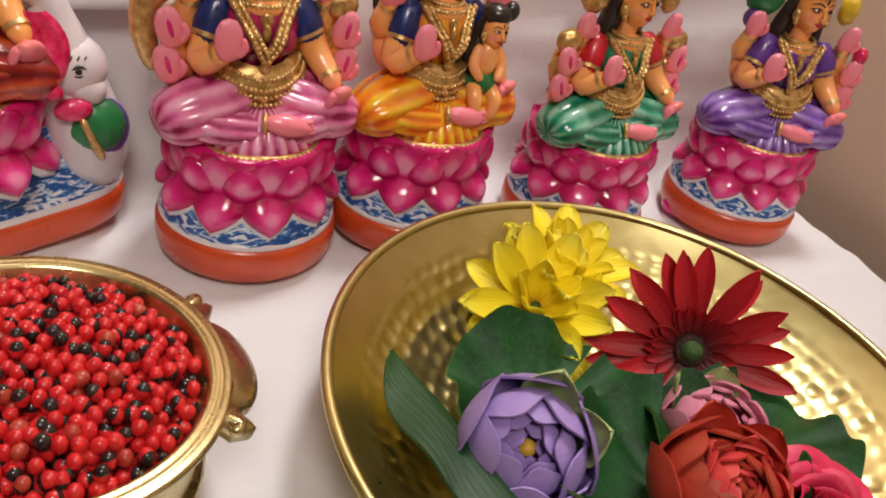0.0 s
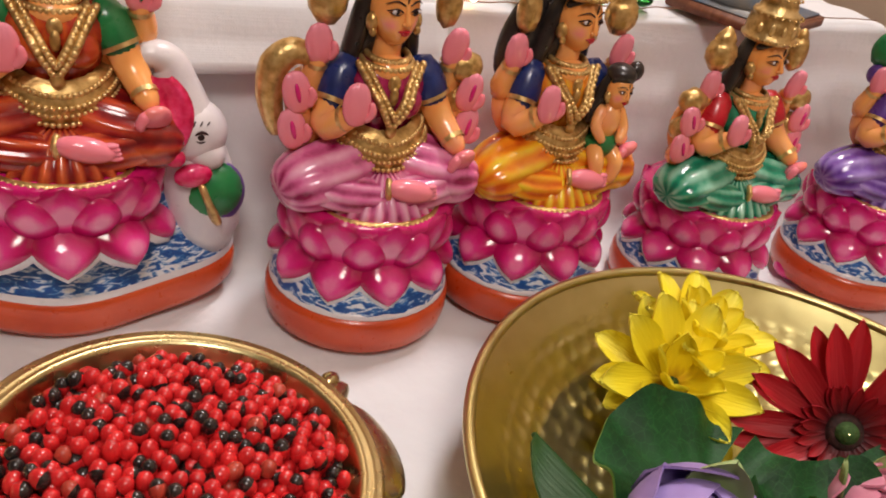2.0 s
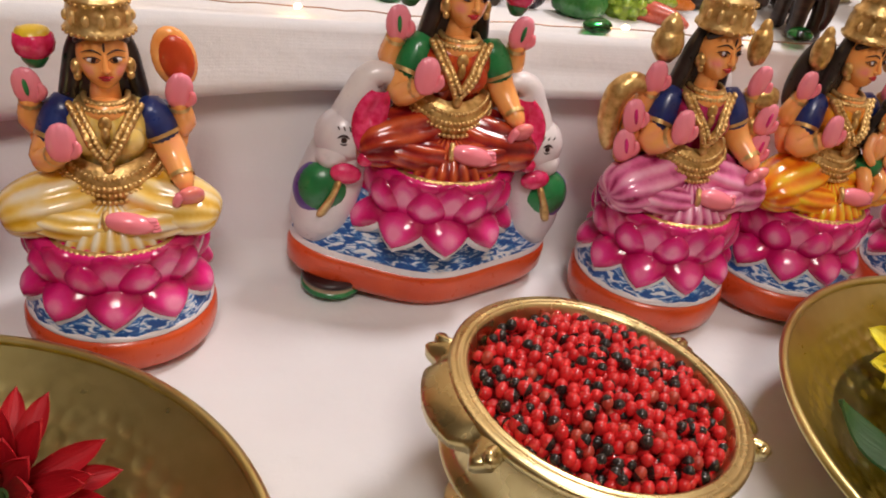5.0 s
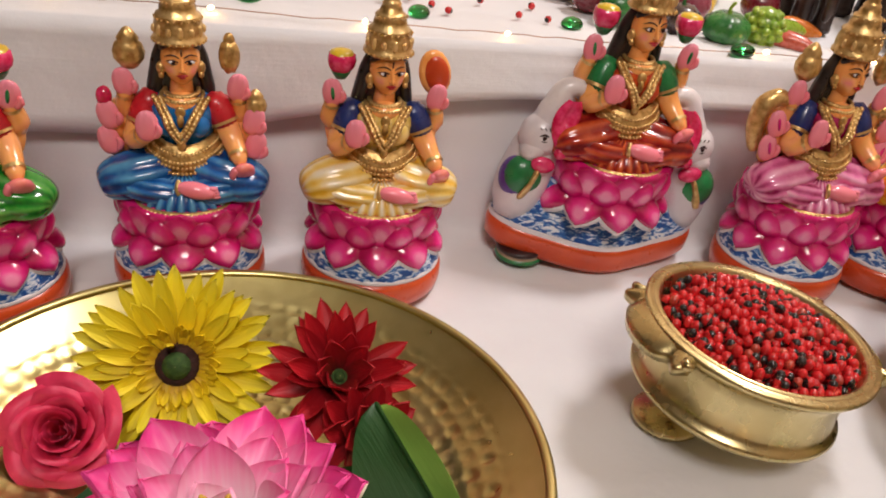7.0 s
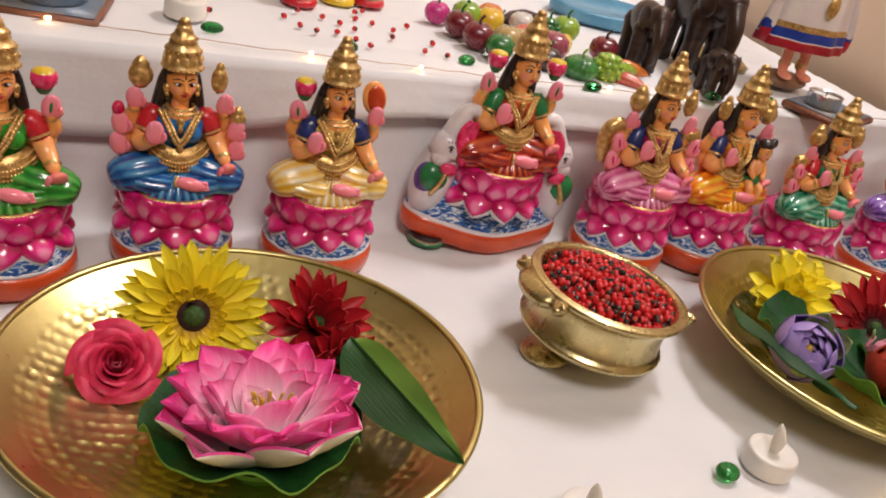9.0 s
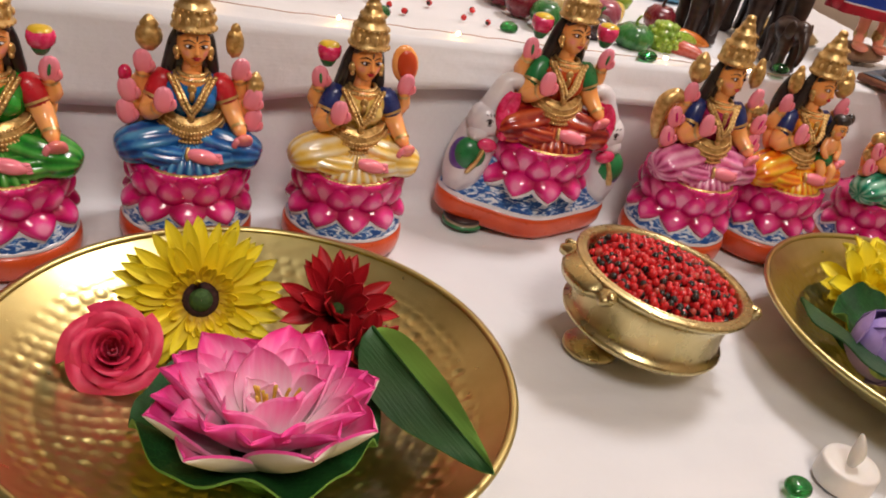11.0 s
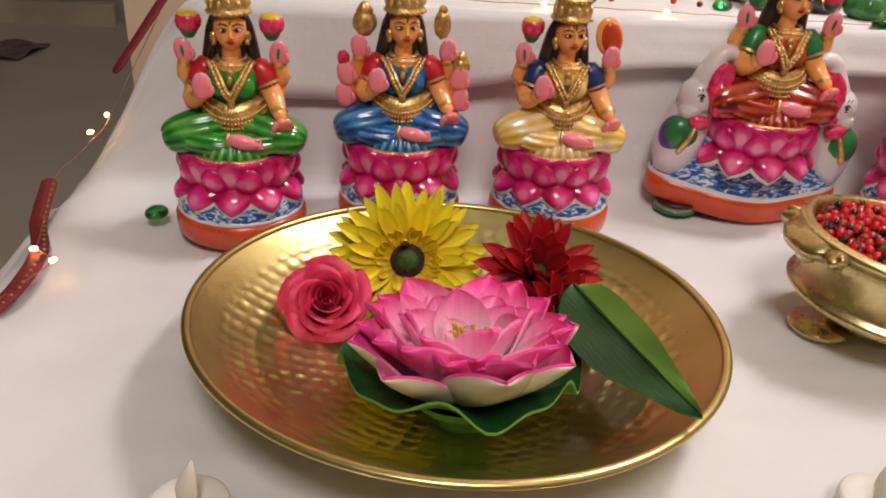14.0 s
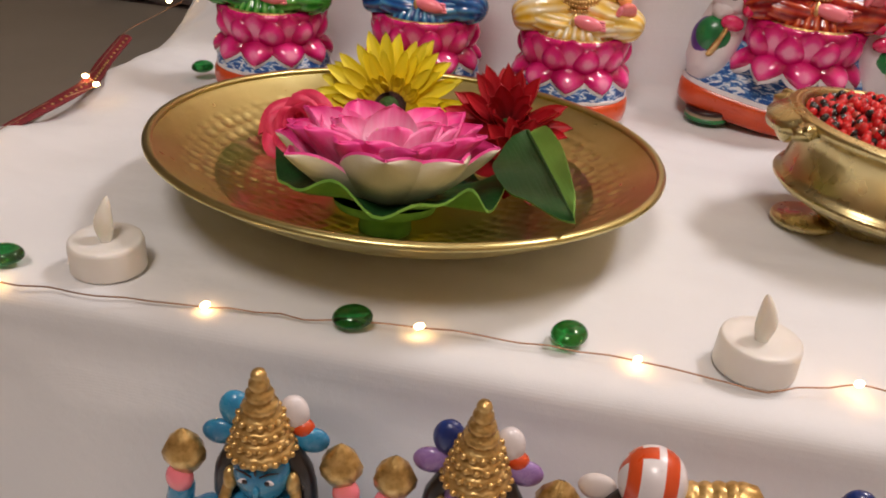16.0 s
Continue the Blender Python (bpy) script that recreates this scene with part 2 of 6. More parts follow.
def box(sx, sy, sz, c=(0, 0, 0), bev=0.0):
    """A box with bevelled edges, as a Shape-like mesh builder."""
    s = Shape()
    bm = bmesh.new()
    bmesh.ops.create_cube(bm, size=1.0, matrix=Matrix.Translation(c) @ Matrix.Diagonal((sx, sy, sz, 1)))
    if bev:
        bmesh.ops.bevel(bm, geom=bm.edges[:], offset=bev, segments=2, affect="EDGES")
    bm.verts.index_update()
    s.add([v.co[:] for v in bm.verts], [[v.index for v in f.verts] for f in bm.faces])
    bm.free()
    return s


def flat_mesh(shape, name, mats):
    me = shape.mesh(name, mats)
    me.polygons.foreach_set("use_smooth", [False] * len(me.polygons))
    return me


# ---- the room ----
FLOOR_Z = -0.5
PLASTER = paint("cream_wall_paint", (0.76, 0.60, 0.45), (0.70, 0.54, 0.40), 3, 0.7, bump=0.2, bscale=160)
MAUVE = paint("mauve_grey_wall_paint", (0.48, 0.40, 0.38), (0.42, 0.35, 0.33), 3, 0.7, bump=0.2, bscale=160)
TILE = paint("grey_floor_tile", (0.66, 0.61, 0.52), (0.58, 0.53, 0.44), 2.5, 0.35, bump=0.05, bscale=60)
CEIL = paint("white_ceiling_paint", (0.8, 0.79, 0.76), None, 2, 0.8)
CABINET = paint("cream_laminate", (0.72, 0.66, 0.50), None, 6, 0.4)


def wall(name, sx, sy, sz, c, m, label):
    return thing(name, Matrix.Translation(c), label, "wall", "", flat_mesh(box(sx, sy, sz), name, m), "structure")


thing("floor", Matrix.Translation((-1.3, 0, FLOOR_Z - 0.05)), "grey-brown glossy floor tiles", "floor", "", flat_mesh(box(6, 6.4, 0.1), "floor", TILE), "structure")
thing("ceiling", Matrix.Translation((-1.3, 0, 2.05)), "plain white painted ceiling", "ceiling", "", flat_mesh(box(6, 6.4, 0.1), "ceiling", CEIL), "structure")
wall("wall_east", 0.12, 4.0, 2.5, (0.53, -0.9, 0.75), PLASTER, "cream painted wall beside the steps")
wall("wall_behind_steps", 1.40, 0.12, 2.5, (-0.11, 0.66, 0.75), PLASTER, "cream painted wall behind the steps")
wall("wall_north", 6.0, 0.12, 2.5, (-1.3, 2.62, 0.75), MAUVE, "mauve-grey wall at the far end of the room")
wall("wall_west", 0.12, 6.4, 2.5, (-4.3, 0, 0.75), PLASTER, "cream painted wall")
wall("wall_south", 6.0, 0.12, 2.5, (-1.3, -3.1, 0.75), PLASTER, "cream painted wall")

cab = thing("cabinet", pose(-2.45, 2.28, FLOOR_Z), "cream laminate floor cabinet against the far wall", "cabinet")
part("body", flat_mesh(box(0.9, 0.5, 0.85, (0, 0, 0.475), 0.004), "cabinet_body", CABINET), cab)
part("plinth", flat_mesh(box(0.86, 0.46, 0.05, (0, 0, 0.025)), "plinth", MAUVE), cab)
for dx in (-0.225, 0.225):
    door = part("door", flat_mesh(box(0.44, 0.02, 0.80, (dx, -0.262, 0.48), 0.004), "cabinet_door", CABINET), cab)
part("skirting_board", flat_mesh(box(0.5, 0.03, 0.08, (0.72, 0.22, 0.04)), "skirting_board", CABINET), cab)

PAPER = paint("crumpled_printed_paper", (0.30, 0.25, 0.22), (0.16, 0.10, 0.09), 25, 0.7)
s = Shape()
u = np.linspace(-1, 1, 26)
U, V = np.meshgrid(u, u, indexing="ij")
hump = 0.05 * np.exp(-((U - 0.1) ** 2 + (V + 0.1) ** 2) * 22) + 0.012 * np.sin(5 * U + 2 * V) ** 2 + 0.004
s.grid(np.stack([U * 0.24, V * 0.10 + 0.03 * U, hump], -1))
s.grid(np.stack([U * 0.24, V * 0.10 + 0.03 * U, hump * 0 + 0.001], -1))
thing("paper_bag", pose(-1.86, 2.12, FLOOR_Z, 0, 0, -8), "crumpled brown paper bag lying on the floor", "bag", "", s.mesh("paper_bag", PAPER))


# ---- the cloth-covered steps ----
def smooth(x, a, b):
    t = np.clip((x - a) / (b - a), 0, 1)
    return t * t * (3 - 2 * t)


def fold(x, y, k):
    return noise.noise(Vector((x * k, y * k, 3.7)))


UP = 0.145


def step_profile():
    """(y, z) from the lower step's front, over the main step, to the wall."""
    pts = [(-0.62, -0.5), (-0.62, -0.3), (-0.615, -0.19), (-0.605, -0.178), (-0.59, -0.175)]
    pts += [(y, -0.175) for y in np.linspace(-0.57, -0.37, 12)]
    pts += [(-0.345, -0.174), (-0.339, -0.168), (-0.336, -0.15)]
    pts += [(-0.336 + 0.001 * k, z) for k, z in enumerate(np.linspace(-0.135, -0.02, 12))][:12]
    pts += [(-0.327, -0.010), (-0.324, -0.004), (-0.319, -0.001), (-0.312, 0.0)]
    pts += [(y, 0.0) for y in np.linspace(-0.300, 0.072, 64)]
    pts += [(0.080, 0.002), (0.085, 0.008)]
    pts += [(0.086 + 0.0012 * k, z) for k, z in enumerate(np.linspace(0.016, 0.128, 20))]
    pts += [(0.111, 0.138), (0.114, 0.143), (0.120, UP)]
    pts += [(y, UP) for y in np.linspace(0.130, 0.56, 50)]
    pts += [(0.575, UP + 0.01), (0.58, UP + 0.05), (0.582, UP + 0.12)]
    return np.array(pts)


prof = step_profile()
xs = np.concatenate([np.linspace(-0.735, -0.56, 30), np.linspace(-0.555, 0.42, 170)])
P = np.zeros((len(prof), len(xs), 3))
for i, (y, z) in enumerate(prof):
    for j, x in enumerate(xs):
        zz, yy, xx = z, y, x
        riser = 0.08 < y < 0.119 and z < 0.14
        if z > 0.0 and x < -0.585:
            k = smooth(np.array(-x), 0.585, 0.705)
            zz = z * (1 - k)
            yy = y - 0.03 * k * (0.11 - min(y, 0.11)) / 0.11
        edge = smooth(np.array(-x), 0.655, 0.735)
        zz -= 0.05 * edge ** 2
        low = y < -0.327
        if low and z < -0.01:
            yy += 0.006 * fold(x, z * 0.4, 14) + 0.003 * math.sin(x * 40 + 3 * fold(x, 0, 5))
        elif riser:
            yy += 0.004 * fold(x, z, 9) + 0.004 * fold(x * 0.3, z * 3 + 5, 14) + 0.004
        elif y > -0.31:
            zz += 0.0024 * fold(x, y, 11) + 0.0020 * fold(x * 0.35 + y, y * 2.4, 21) + 0.0008 * abs(fold(x * 1.2 - y * 0.4, y * 0.5, 17)) - 0.0022
            if x < -0.52:
                zz += 0.010 * smooth(np.array(-x), 0.52, 0.68) * fold(x * 0.8 + y * 0.6, y - x, 13)
        P[i, j] = (xx, yy, zz)
s = Shape().grid(P)
# the cloth hangs down past the open end of the steps
rows = [P[:, 0] + np.array([-0.012, 0, -0.012])]
for d in (0.06, 0.14, 0.25, 0.36):
    r = P[:, 0].copy()
    r[:, 0] -= 0.012 + 0.016 * np.sin(r[:, 1] * 60 + d * 9) * min(1, d * 6)
    r[:, 2] = np.maximum(r[:, 2] - d, FLOOR_Z + 0.01)
    rows.append(r)
s.grid(np.array([P[:, 0]] + rows))
thing("steps", Matrix(), "display steps covered in creased white cotton cloth", "steps", "", s.mesh("cloth_covered_steps", CLOTH), "structure")

# the upper cloth's flap that hangs over the riser
fx = np.linspace(-0.60, 0.062, 90)
F = np.zeros((2, 12, 90, 3))
for j, x in enumerate(fx):
    hem = 0.070 + 0.040 * float(smooth(np.array(x), -0.50, -0.19)) + 0.002 * fold(x, 0, 8)
    kk = float(smooth(np.array(-x), 0.575, 0.70))
    for i in range(12):
        t = i / 11
        y = 0.150 - 0.048 * min(1, t * 2.2)
        z = UP + 0.0035 - max(0, t - 0.45) / 0.55 * (UP - hem)
        if t < 0.45:
            z = UP + 0.0035 - 0.006 * (t / 0.45) ** 4
        y -= 0.024 * max(0, t - 0.4) + 0.003 * fold(x, t, 10) * t
        F[0, i, j] = (x, y, z * (1 - kk))
        F[1, i, j] = (x, y + 0.0016 * (t > 0.4), (z - 0.0018 * (t <= 0.4)) * (1 - kk))
s = Shape()
s.grid(F[0]).grid(F[1])
s.grid(np.array([F[0][-1], F[1][-1]]))
s.grid(np.array([F[0][:, -1], F[1][:, -1]]))
thing("cloth_flap", Matrix(), "white cotton cloth hanging over the step edge with a straight hem", "cloth", "", s.mesh("cloth_flap", CLOTH))


# ---- brass bowls ----
WATER = clear("clear_water", (0.985, 0.99, 0.985), 1.33, 0.03)


def bowl_height(r):
    return 0.003 + 0.043 * np.clip((r - 0.034) / 0.1105, 0, 1) ** 2.35


def hammered_bowl():
    R, nr, na = 0.1445, 104, 560
    r = np.concatenate([np.linspace(0.0005, 0.05, 14), np.linspace(0.0515, R, nr - 14)])
    a = np.linspace(0, 2 * np.pi, na, endpoint=False)
    RR, AA = np.meshgrid(r, a, indexing="ij")
    Z = bowl_height(RR)
    row = (RR - 0.046) / 0.0078
    k = np.floor(row)
    n = np.round(2 * np.pi * (0.046 + (k + 0.5) * 0.0078) / 0.0098)
    jit = 0.22 * np.sin(k * 12.9 + 3)
    cell = AA / (2 * np.pi) * n + 0.5 * (k % 2) + jit
    ci = np.floor(cell)
    wob = np.sin(ci * 7.13 + k * 3.7)
    du = (cell - ci - 0.5 + 0.17 * wob) * 2
    dv = (row - k - 0.5 + 0.10 * np.cos(ci * 5.3 + k)) * 2
    q = du ** 2 + dv ** 2
    dim = np.where(q < 1, (1 - q) ** 1.0, 0) * (0.7 + 0.3 * wob)
    band = np.clip((RR - 0.052) / 0.006, 0, 1) * np.clip((0.129 - RR) / 0.004, 0, 1)
    Z = Z - (0.00085 + 0.0003 * np.sin(ci * 3.1 + k * 5.7)) * dim * band + 0.0002 * np.sin(AA * 5) * (RR / R)
    p = np.stack([RR * np.cos(AA), RR * np.sin(AA), Z], -1)
    s = Shape().grid(p, 0, False, True)
    ro = np.array([0.0005, 0.03, 0.042, 0.052, 0.065, 0.08, 0.095, 0.11, 0.12, 0.13, 0.138, R - 0.0002])
    s.lathe([(x, float(bowl_height(np.array(x))) - 0.0028) for x in ro], 0, 96)
    s.lathe([(R - 0.0008 + 0.0026 * math.cos(t), 0.0452 + 0.0024 * math.sin(t)) for t in np.linspace(-math.pi, math.pi, 14)], 0, 120)
    return s.mesh("hammered_bowl", BRASS)


BOWL = hammered_bowl()
WATER_Z = 0.021
water = Shape().lathe([(0.0001, WATER_Z), (0.04, WATER_Z), (0.08, WATER_Z), (0.1095, WATER_Z + 0.0003)], 0, 64).mesh("water_sheet", WATER)
BOWL_L = pose(-0.3885, -0.166, 0.0005, -3.2, 0.8, 0) @ Matrix.Diagonal((1.035, 1.035, 0.88, 1))
BOWL_R = pose(0.132, -0.160, 0.0005, 1.6, 0, 40) @ Matrix.Scale(0.985, 4)
for c in (BOWL_L, BOWL_R):
    b = thing("brass_bowl", c, "wide hammered brass bowl with floating artificial flowers", "bowl", "brass flower bowls")
    part("dish", BOWL, b)
    part("water", water, b, "still clear water")

# ---- the uruli: a cast brass pot full of seeds, one side propped up ----
POT = pose(-0.112, -0.116, 0.0, 0, 5.5, 0) @ Matrix.Translation((0, 0, 0.0045)) @ Matrix.Diagonal((0.975, 0.975, 1.17, 1))
pot = thing("brass_pot", POT, "cast brass uruli pot with scrolled handles full of red seeds", "pot")
s = Shape()
outer = [(0.001, 0.0), (0.026, 0.0), (0.028, 0.003), (0.031, 0.0055), (0.044, 0.0095), (0.058, 0.0155), (0.0612, 0.0178), (0.0618, 0.0195), (0.0606, 0.0212), (0.0585, 0.0222), (0.0572, 0.025), (0.0566, 0.032), (0.0566, 0.040), (0.0578, 0.0455), (0.0610, 0.0490), (0.0655, 0.0510), (0.0668, 0.0528), (0.0668, 0.0545)]
rim = [(0.0655, 0.0553), (0.0645, 0.0549), (0.0635, 0.0556), (0.0622, 0.0556), (0.0614, 0.0552), (0.0604, 0.0558), (0.0592, 0.0557), (0.0580, 0.0545), (0.0562, 0.049), (0.050, 0.042), (0.049, 0.030), (0.03, 0.014), (0.001, 0.012)]
s.lathe(outer + rim, 0, 96)
part("pot_body", s.mesh("pot_body", BRASS_OLD), pot)
for side in (0, 180):
    # a cast lug: a scalloped plate that grows out of the rim and curls down, with an eared end at each side
    A, T = np.meshgrid(np.radians(np.linspace(-31, 31, 41)), np.linspace(0, 1, 9), indexing="ij")
    D = np.degrees(A)
    ext = 0.0125 * np.clip(np.cos(A * 2.3), 0, 1) + 0.0060 * np.exp(-((np.abs(D) - 27) / 3.2) ** 2) - 0.0035 * np.exp(-((np.abs(D) - 20) / 2.6) ** 2)
    r = 0.0615 + T * (0.004 + ext)
    z = 0.0552 - 0.0065 * T ** 2 * np.cos(A * 2.0) - 0.0012 * T
    top = np.stack([r * np.cos(A), r * np.sin(A), z], -1)
    low = np.stack([(r - 0.001) * np.cos(A), (r - 0.001) * np.sin(A), z - 0.0042 - 0.002 * (1 - T)], -1)
    s = Shape().grid(top).grid(low)
    ring = lambda g: np.concatenate([g[:, 0], g[-1, 1:-1], g[::-1, -1], g[0, -2:0:-1]])
    s.grid(np.array([ring(top), ring(low)]), 0, False, True)
    for e in (-1, 1):
        d = Vector((math.cos(radians(28 * e)), math.sin(radians(28 * e)), 0))
        w = Vector((-d.y, d.x, 0)) * e
        q = d * 0.0700 + Vector((0, 0, 0.0520))
        s.tube([q - d * 0.003, q + d * 0.001 + w * 0.0008, q + d * 0.0022 + w * 0.0026, q + d * 0.0006 + w * 0.0040], [0.0028, 0.0028, 0.0024, 0.0018], 0, 10, 4)
    s.ell((0.0645, 0, 0.0435), (0.0065, 0.013, 0.0085), 0, (0, 25, 0))
    part("handle", s.mesh("scroll_handle", BRASS_OLD), pot, "scalloped cast brass handle", pose(0, 0, 0, 0, 0, side + 1))
disc = Shape().lathe([(0.001, 0), (0.0215, 0), (0.0228, 0.0012), (0.0228, 0.0035), (0.0215, 0.0048), (0.001, 0.0048)], 0, 48)
thing("brass_disc", pose(-0.143, -0.115, 0.0005, 0, 0, 0) @ Matrix.Scale(0.9, 4), "flat brass disc propping up one side of the pot", "disc", "", disc.mesh("brass_disc", BRASS_OLD))

# seeds: red with a black eye, heaped
SEED_RED = paint("seed_red", (0.70, 0.026, 0.028), (0.52, 0.014, 0.018), 260, 0.25, bump=0.05, bscale=600, coat=0.3)
SEED_DULL = paint("seed_dull_red", (0.48, 0.07, 0.04), (0.36, 0.03, 0.02), 260, 0.35, bump=0.05, bscale=600, coat=0.2)
SEED_BLACK = paint("seed_black", (0.012, 0.010, 0.010), (0.03, 0.02, 0.018), 200, 0.22, bump=0.05, bscale=600, coat=0.3)
rng = np.random.default_rng(5)
s = Shape()
R0 = 0.0545
for layer in range(3):
    step = 0.00535
    for iy in range(-13, 14):
        for ix in range(-13, 14):
            x = (ix + 0.5 * (iy % 2) + 0.33 * layer) * step + rng.normal(0, 0.00062)
            y = (iy * 0.866 + 0.3 * layer) * step + rng.normal(0, 0.00062)
            q = math.hypot(x, y)
            lim = R0 - (2 - layer) * 0.0004
            if q > lim:
                continue
            z = 0.0445 + 0.0038 * layer + 0.0105 * (1 - (q / R0) ** 2.0) + rng.normal(0, 0.0007)
            if layer == 2 and rng.random() < 0.25:
                continue
            r = 0.0029 * rng.uniform(0.88, 1.1)
            rot = rng.uniform(0, 360, 3)
            red = 2 if rng.random() < 0.06 else 0
            black = 1 if rng.random() < 0.62 else red
            s.ell((x, y, z), (r * 1.1, r * 0.96, r * 0.96), red, rot, 8, 7, None, (lambda i, j, red=red, black=black: black if i < 3 else red))
thing("seeds", POT, "heap of small glossy red and black seeds in the brass pot", "seeds", "", s.mesh("seed_heap", [SEED_RED, SEED_BLACK, SEED_DULL]), "stuff")


# ---- painted statues ----
def toned(name, stops, rough=0.2, coat=0.35, grain=0.22, scale=60, bump=0.1, metal_=0.0):
    """Enamel brushed in several tones: the mesh's own 'tone' picks one, with uneven brush work."""
    m, N, L, b = nodes_of(name)
    tc = N.new("ShaderNodeTexCoord").outputs["Object"]
    at = N.new("ShaderNodeAttribute")
    at.attribute_name = "tone"
    n = N.new("ShaderNodeTexNoise")
    n.inputs["Scale"].default_value, n.inputs["Detail"].default_value = scale, 5
    L.new(tc, n.inputs["Vector"])
    mr = N.new("ShaderNodeMapRange")
    mr.inputs["From Min"].default_value, mr.inputs["From Max"].default_value = 0.25, 0.75
    mr.inputs["To Min"].default_value, mr.inputs["To Max"].default_value = -grain, grain
    L.new(n.outputs["Fac"], mr.inputs["Value"])
    ad = N.new("ShaderNodeMath")
    L.new(at.outputs["Fac"], ad.inputs[0])
    L.new(mr.outputs["Result"], ad.inputs[1])
    r = ramp_node(N, stops)
    L.new(ad.outputs[0], r.inputs["Fac"])
    L.new(r.outputs["Color"], b.inputs["Base Color"])
    b.inputs["Metallic"].default_value = metal_
    b.inputs["Coat Weight"].default_value, b.inputs["Coat Roughness"].default_value = coat, 0.07
    finish(N, L, b, rough, bump, 240, tc, 0.06)
    return m


SKIN = toned("orange_enamel", [(0.0, (0.93, 0.28, 0.035)), (0.45, (0.97, 0.45, 0.14)), (1.0, (0.96, 0.28, 0.30))])
FLESH = toned("peach_enamel", [(0.0, (0.92, 0.37, 0.16)), (0.6, (0.90, 0.30, 0.20)), (1.0, (0.90, 0.20, 0.22))])
PALM = toned("pink_enamel", [(0.0, (0.90, 0.28, 0.12)), (0.45, (0.93, 0.24, 0.30)), (1.0, (0.93, 0.30, 0.40))])
LOTUS = toned("magenta_enamel", [(0.0, (0.42, 0.004, 0.085)), (0.3, (0.66, 0.010, 0.17)), (0.65, (0.80, 0.045, 0.28)), (1.0, (0.88, 0.26, 0.46))], 0.17, 0.45)
GOLD = toned("gold_paint", [(0.0, (0.30, 0.17, 0.045)), (0.45, (0.62, 0.40, 0.14)), (1.0, (0.84, 0.62, 0.28))], 0.34, 0.1, 0.45, 260, 0.55, 0.72)
BRIGHT_RED = toned("crimson_enamel", [(0.0, (0.34, 0.004, 0.03)), (0.5, (0.66, 0.012, 0.09)), (1.0, (0.80, 0.06, 0.20))], 0.2, 0.4, 0.5, 200)
M_BASE, M_WAVE, M_LOT, M_GOLD, M_SARI, M_BLOUSE, M_SLEEVE, M_SKIN, M_PALM, M_HAIR, M_INK, M_RED, M_YEL, M_GRN, M_WHITE, M_FLESH, M_EXTRA, M_EAR = range(18)


SEAT = 0.95


def ring_pts(rx, ry, z, n, a0=0, a1=360, sag=0.0):
    out = []
    for a in np.radians(np.linspace(a0, a1, n)):
        out.append((rx * math.cos(a), ry * math.sin(a), z - sag * max(0, -math.sin(a)) ** 2))
    return out


def seat_petals(s, n, low, high, W, bulge, sharp, mi, phase=0.0, ratio=SEAT, grow=1.0, inset=0.0):
    """A ring of moulded lotus petals between two (radius, height) points; low is the root, high the tip."""
    u, v = np.linspace(0, 1, 12), np.linspace(-1, 1, 13)
    U, V = np.meshgrid(u, v, indexing="ij")
    wide = W * grow * (0.62 + 0.38 * np.sin(np.clip(U / 0.5, 0, 1) * np.pi / 2)) * np.maximum(0, 1 - U ** sharp) ** (0.75 if sharp < 3 else 0.5)
    R = low[0] + (high[0] - low[0]) * U * grow + bulge * np.sin(np.pi * np.clip(U * 0.85 + 0.1, 0, 1)) * (1 - np.abs(V) ** 2.4) - 0.22 * np.abs(V) ** 3 - inset
    Z = low[1] + (high[1] - low[1]) * U * grow
    tone = np.clip(1.15 * np.exp(-((U - 0.5) / 0.34) ** 2 - (V / 0.58) ** 2) - 0.05, 0, 1)
    for i in range(n):
        a = 2 * math.pi * (i + phase) / n
        c, q = math.cos(a), math.sin(a)
        side = wide * V
        X, Y = R * c - side * q, R * q + side * c
        s.grid(np.stack([X, Y * ratio, Z], -1), mi)
        s.t[-1] = tone.ravel()


def arm(s, pts, sleeve=True, r=0.66):
    pts = [np.array(p, float) for p in pts]
    s.tube(pts, [r * 1.15, r * 1.05, r * 0.74], M_SKIN, 14, 5)
    if sleeve:
        d = pts[1] - pts[0]
        s.tube([pts[0] - d * 0.1, pts[0] + d * 0.25, pts[0] + d * 0.5], [r * 1.2, r * 1.3, r * 1.2], M_SLEEVE, 14, 2)
        s.tube([pts[0] + d * 0.48, pts[0] + d * 0.58], r * 1.27, M_GOLD, 14, 1, cap=False)
        s.t[-1][:] = 0.7
    d = (pts[-1] - pts[-2]) / np.linalg.norm(pts[-1] - pts[-2])
    w = pts[-1] - d * 0.25
    s.tube([w - d * 0.14, w + d * 0.08], r * 0.90, M_GOLD, 14, 1, cap=False)
    s.t[-1][:] = 0.7


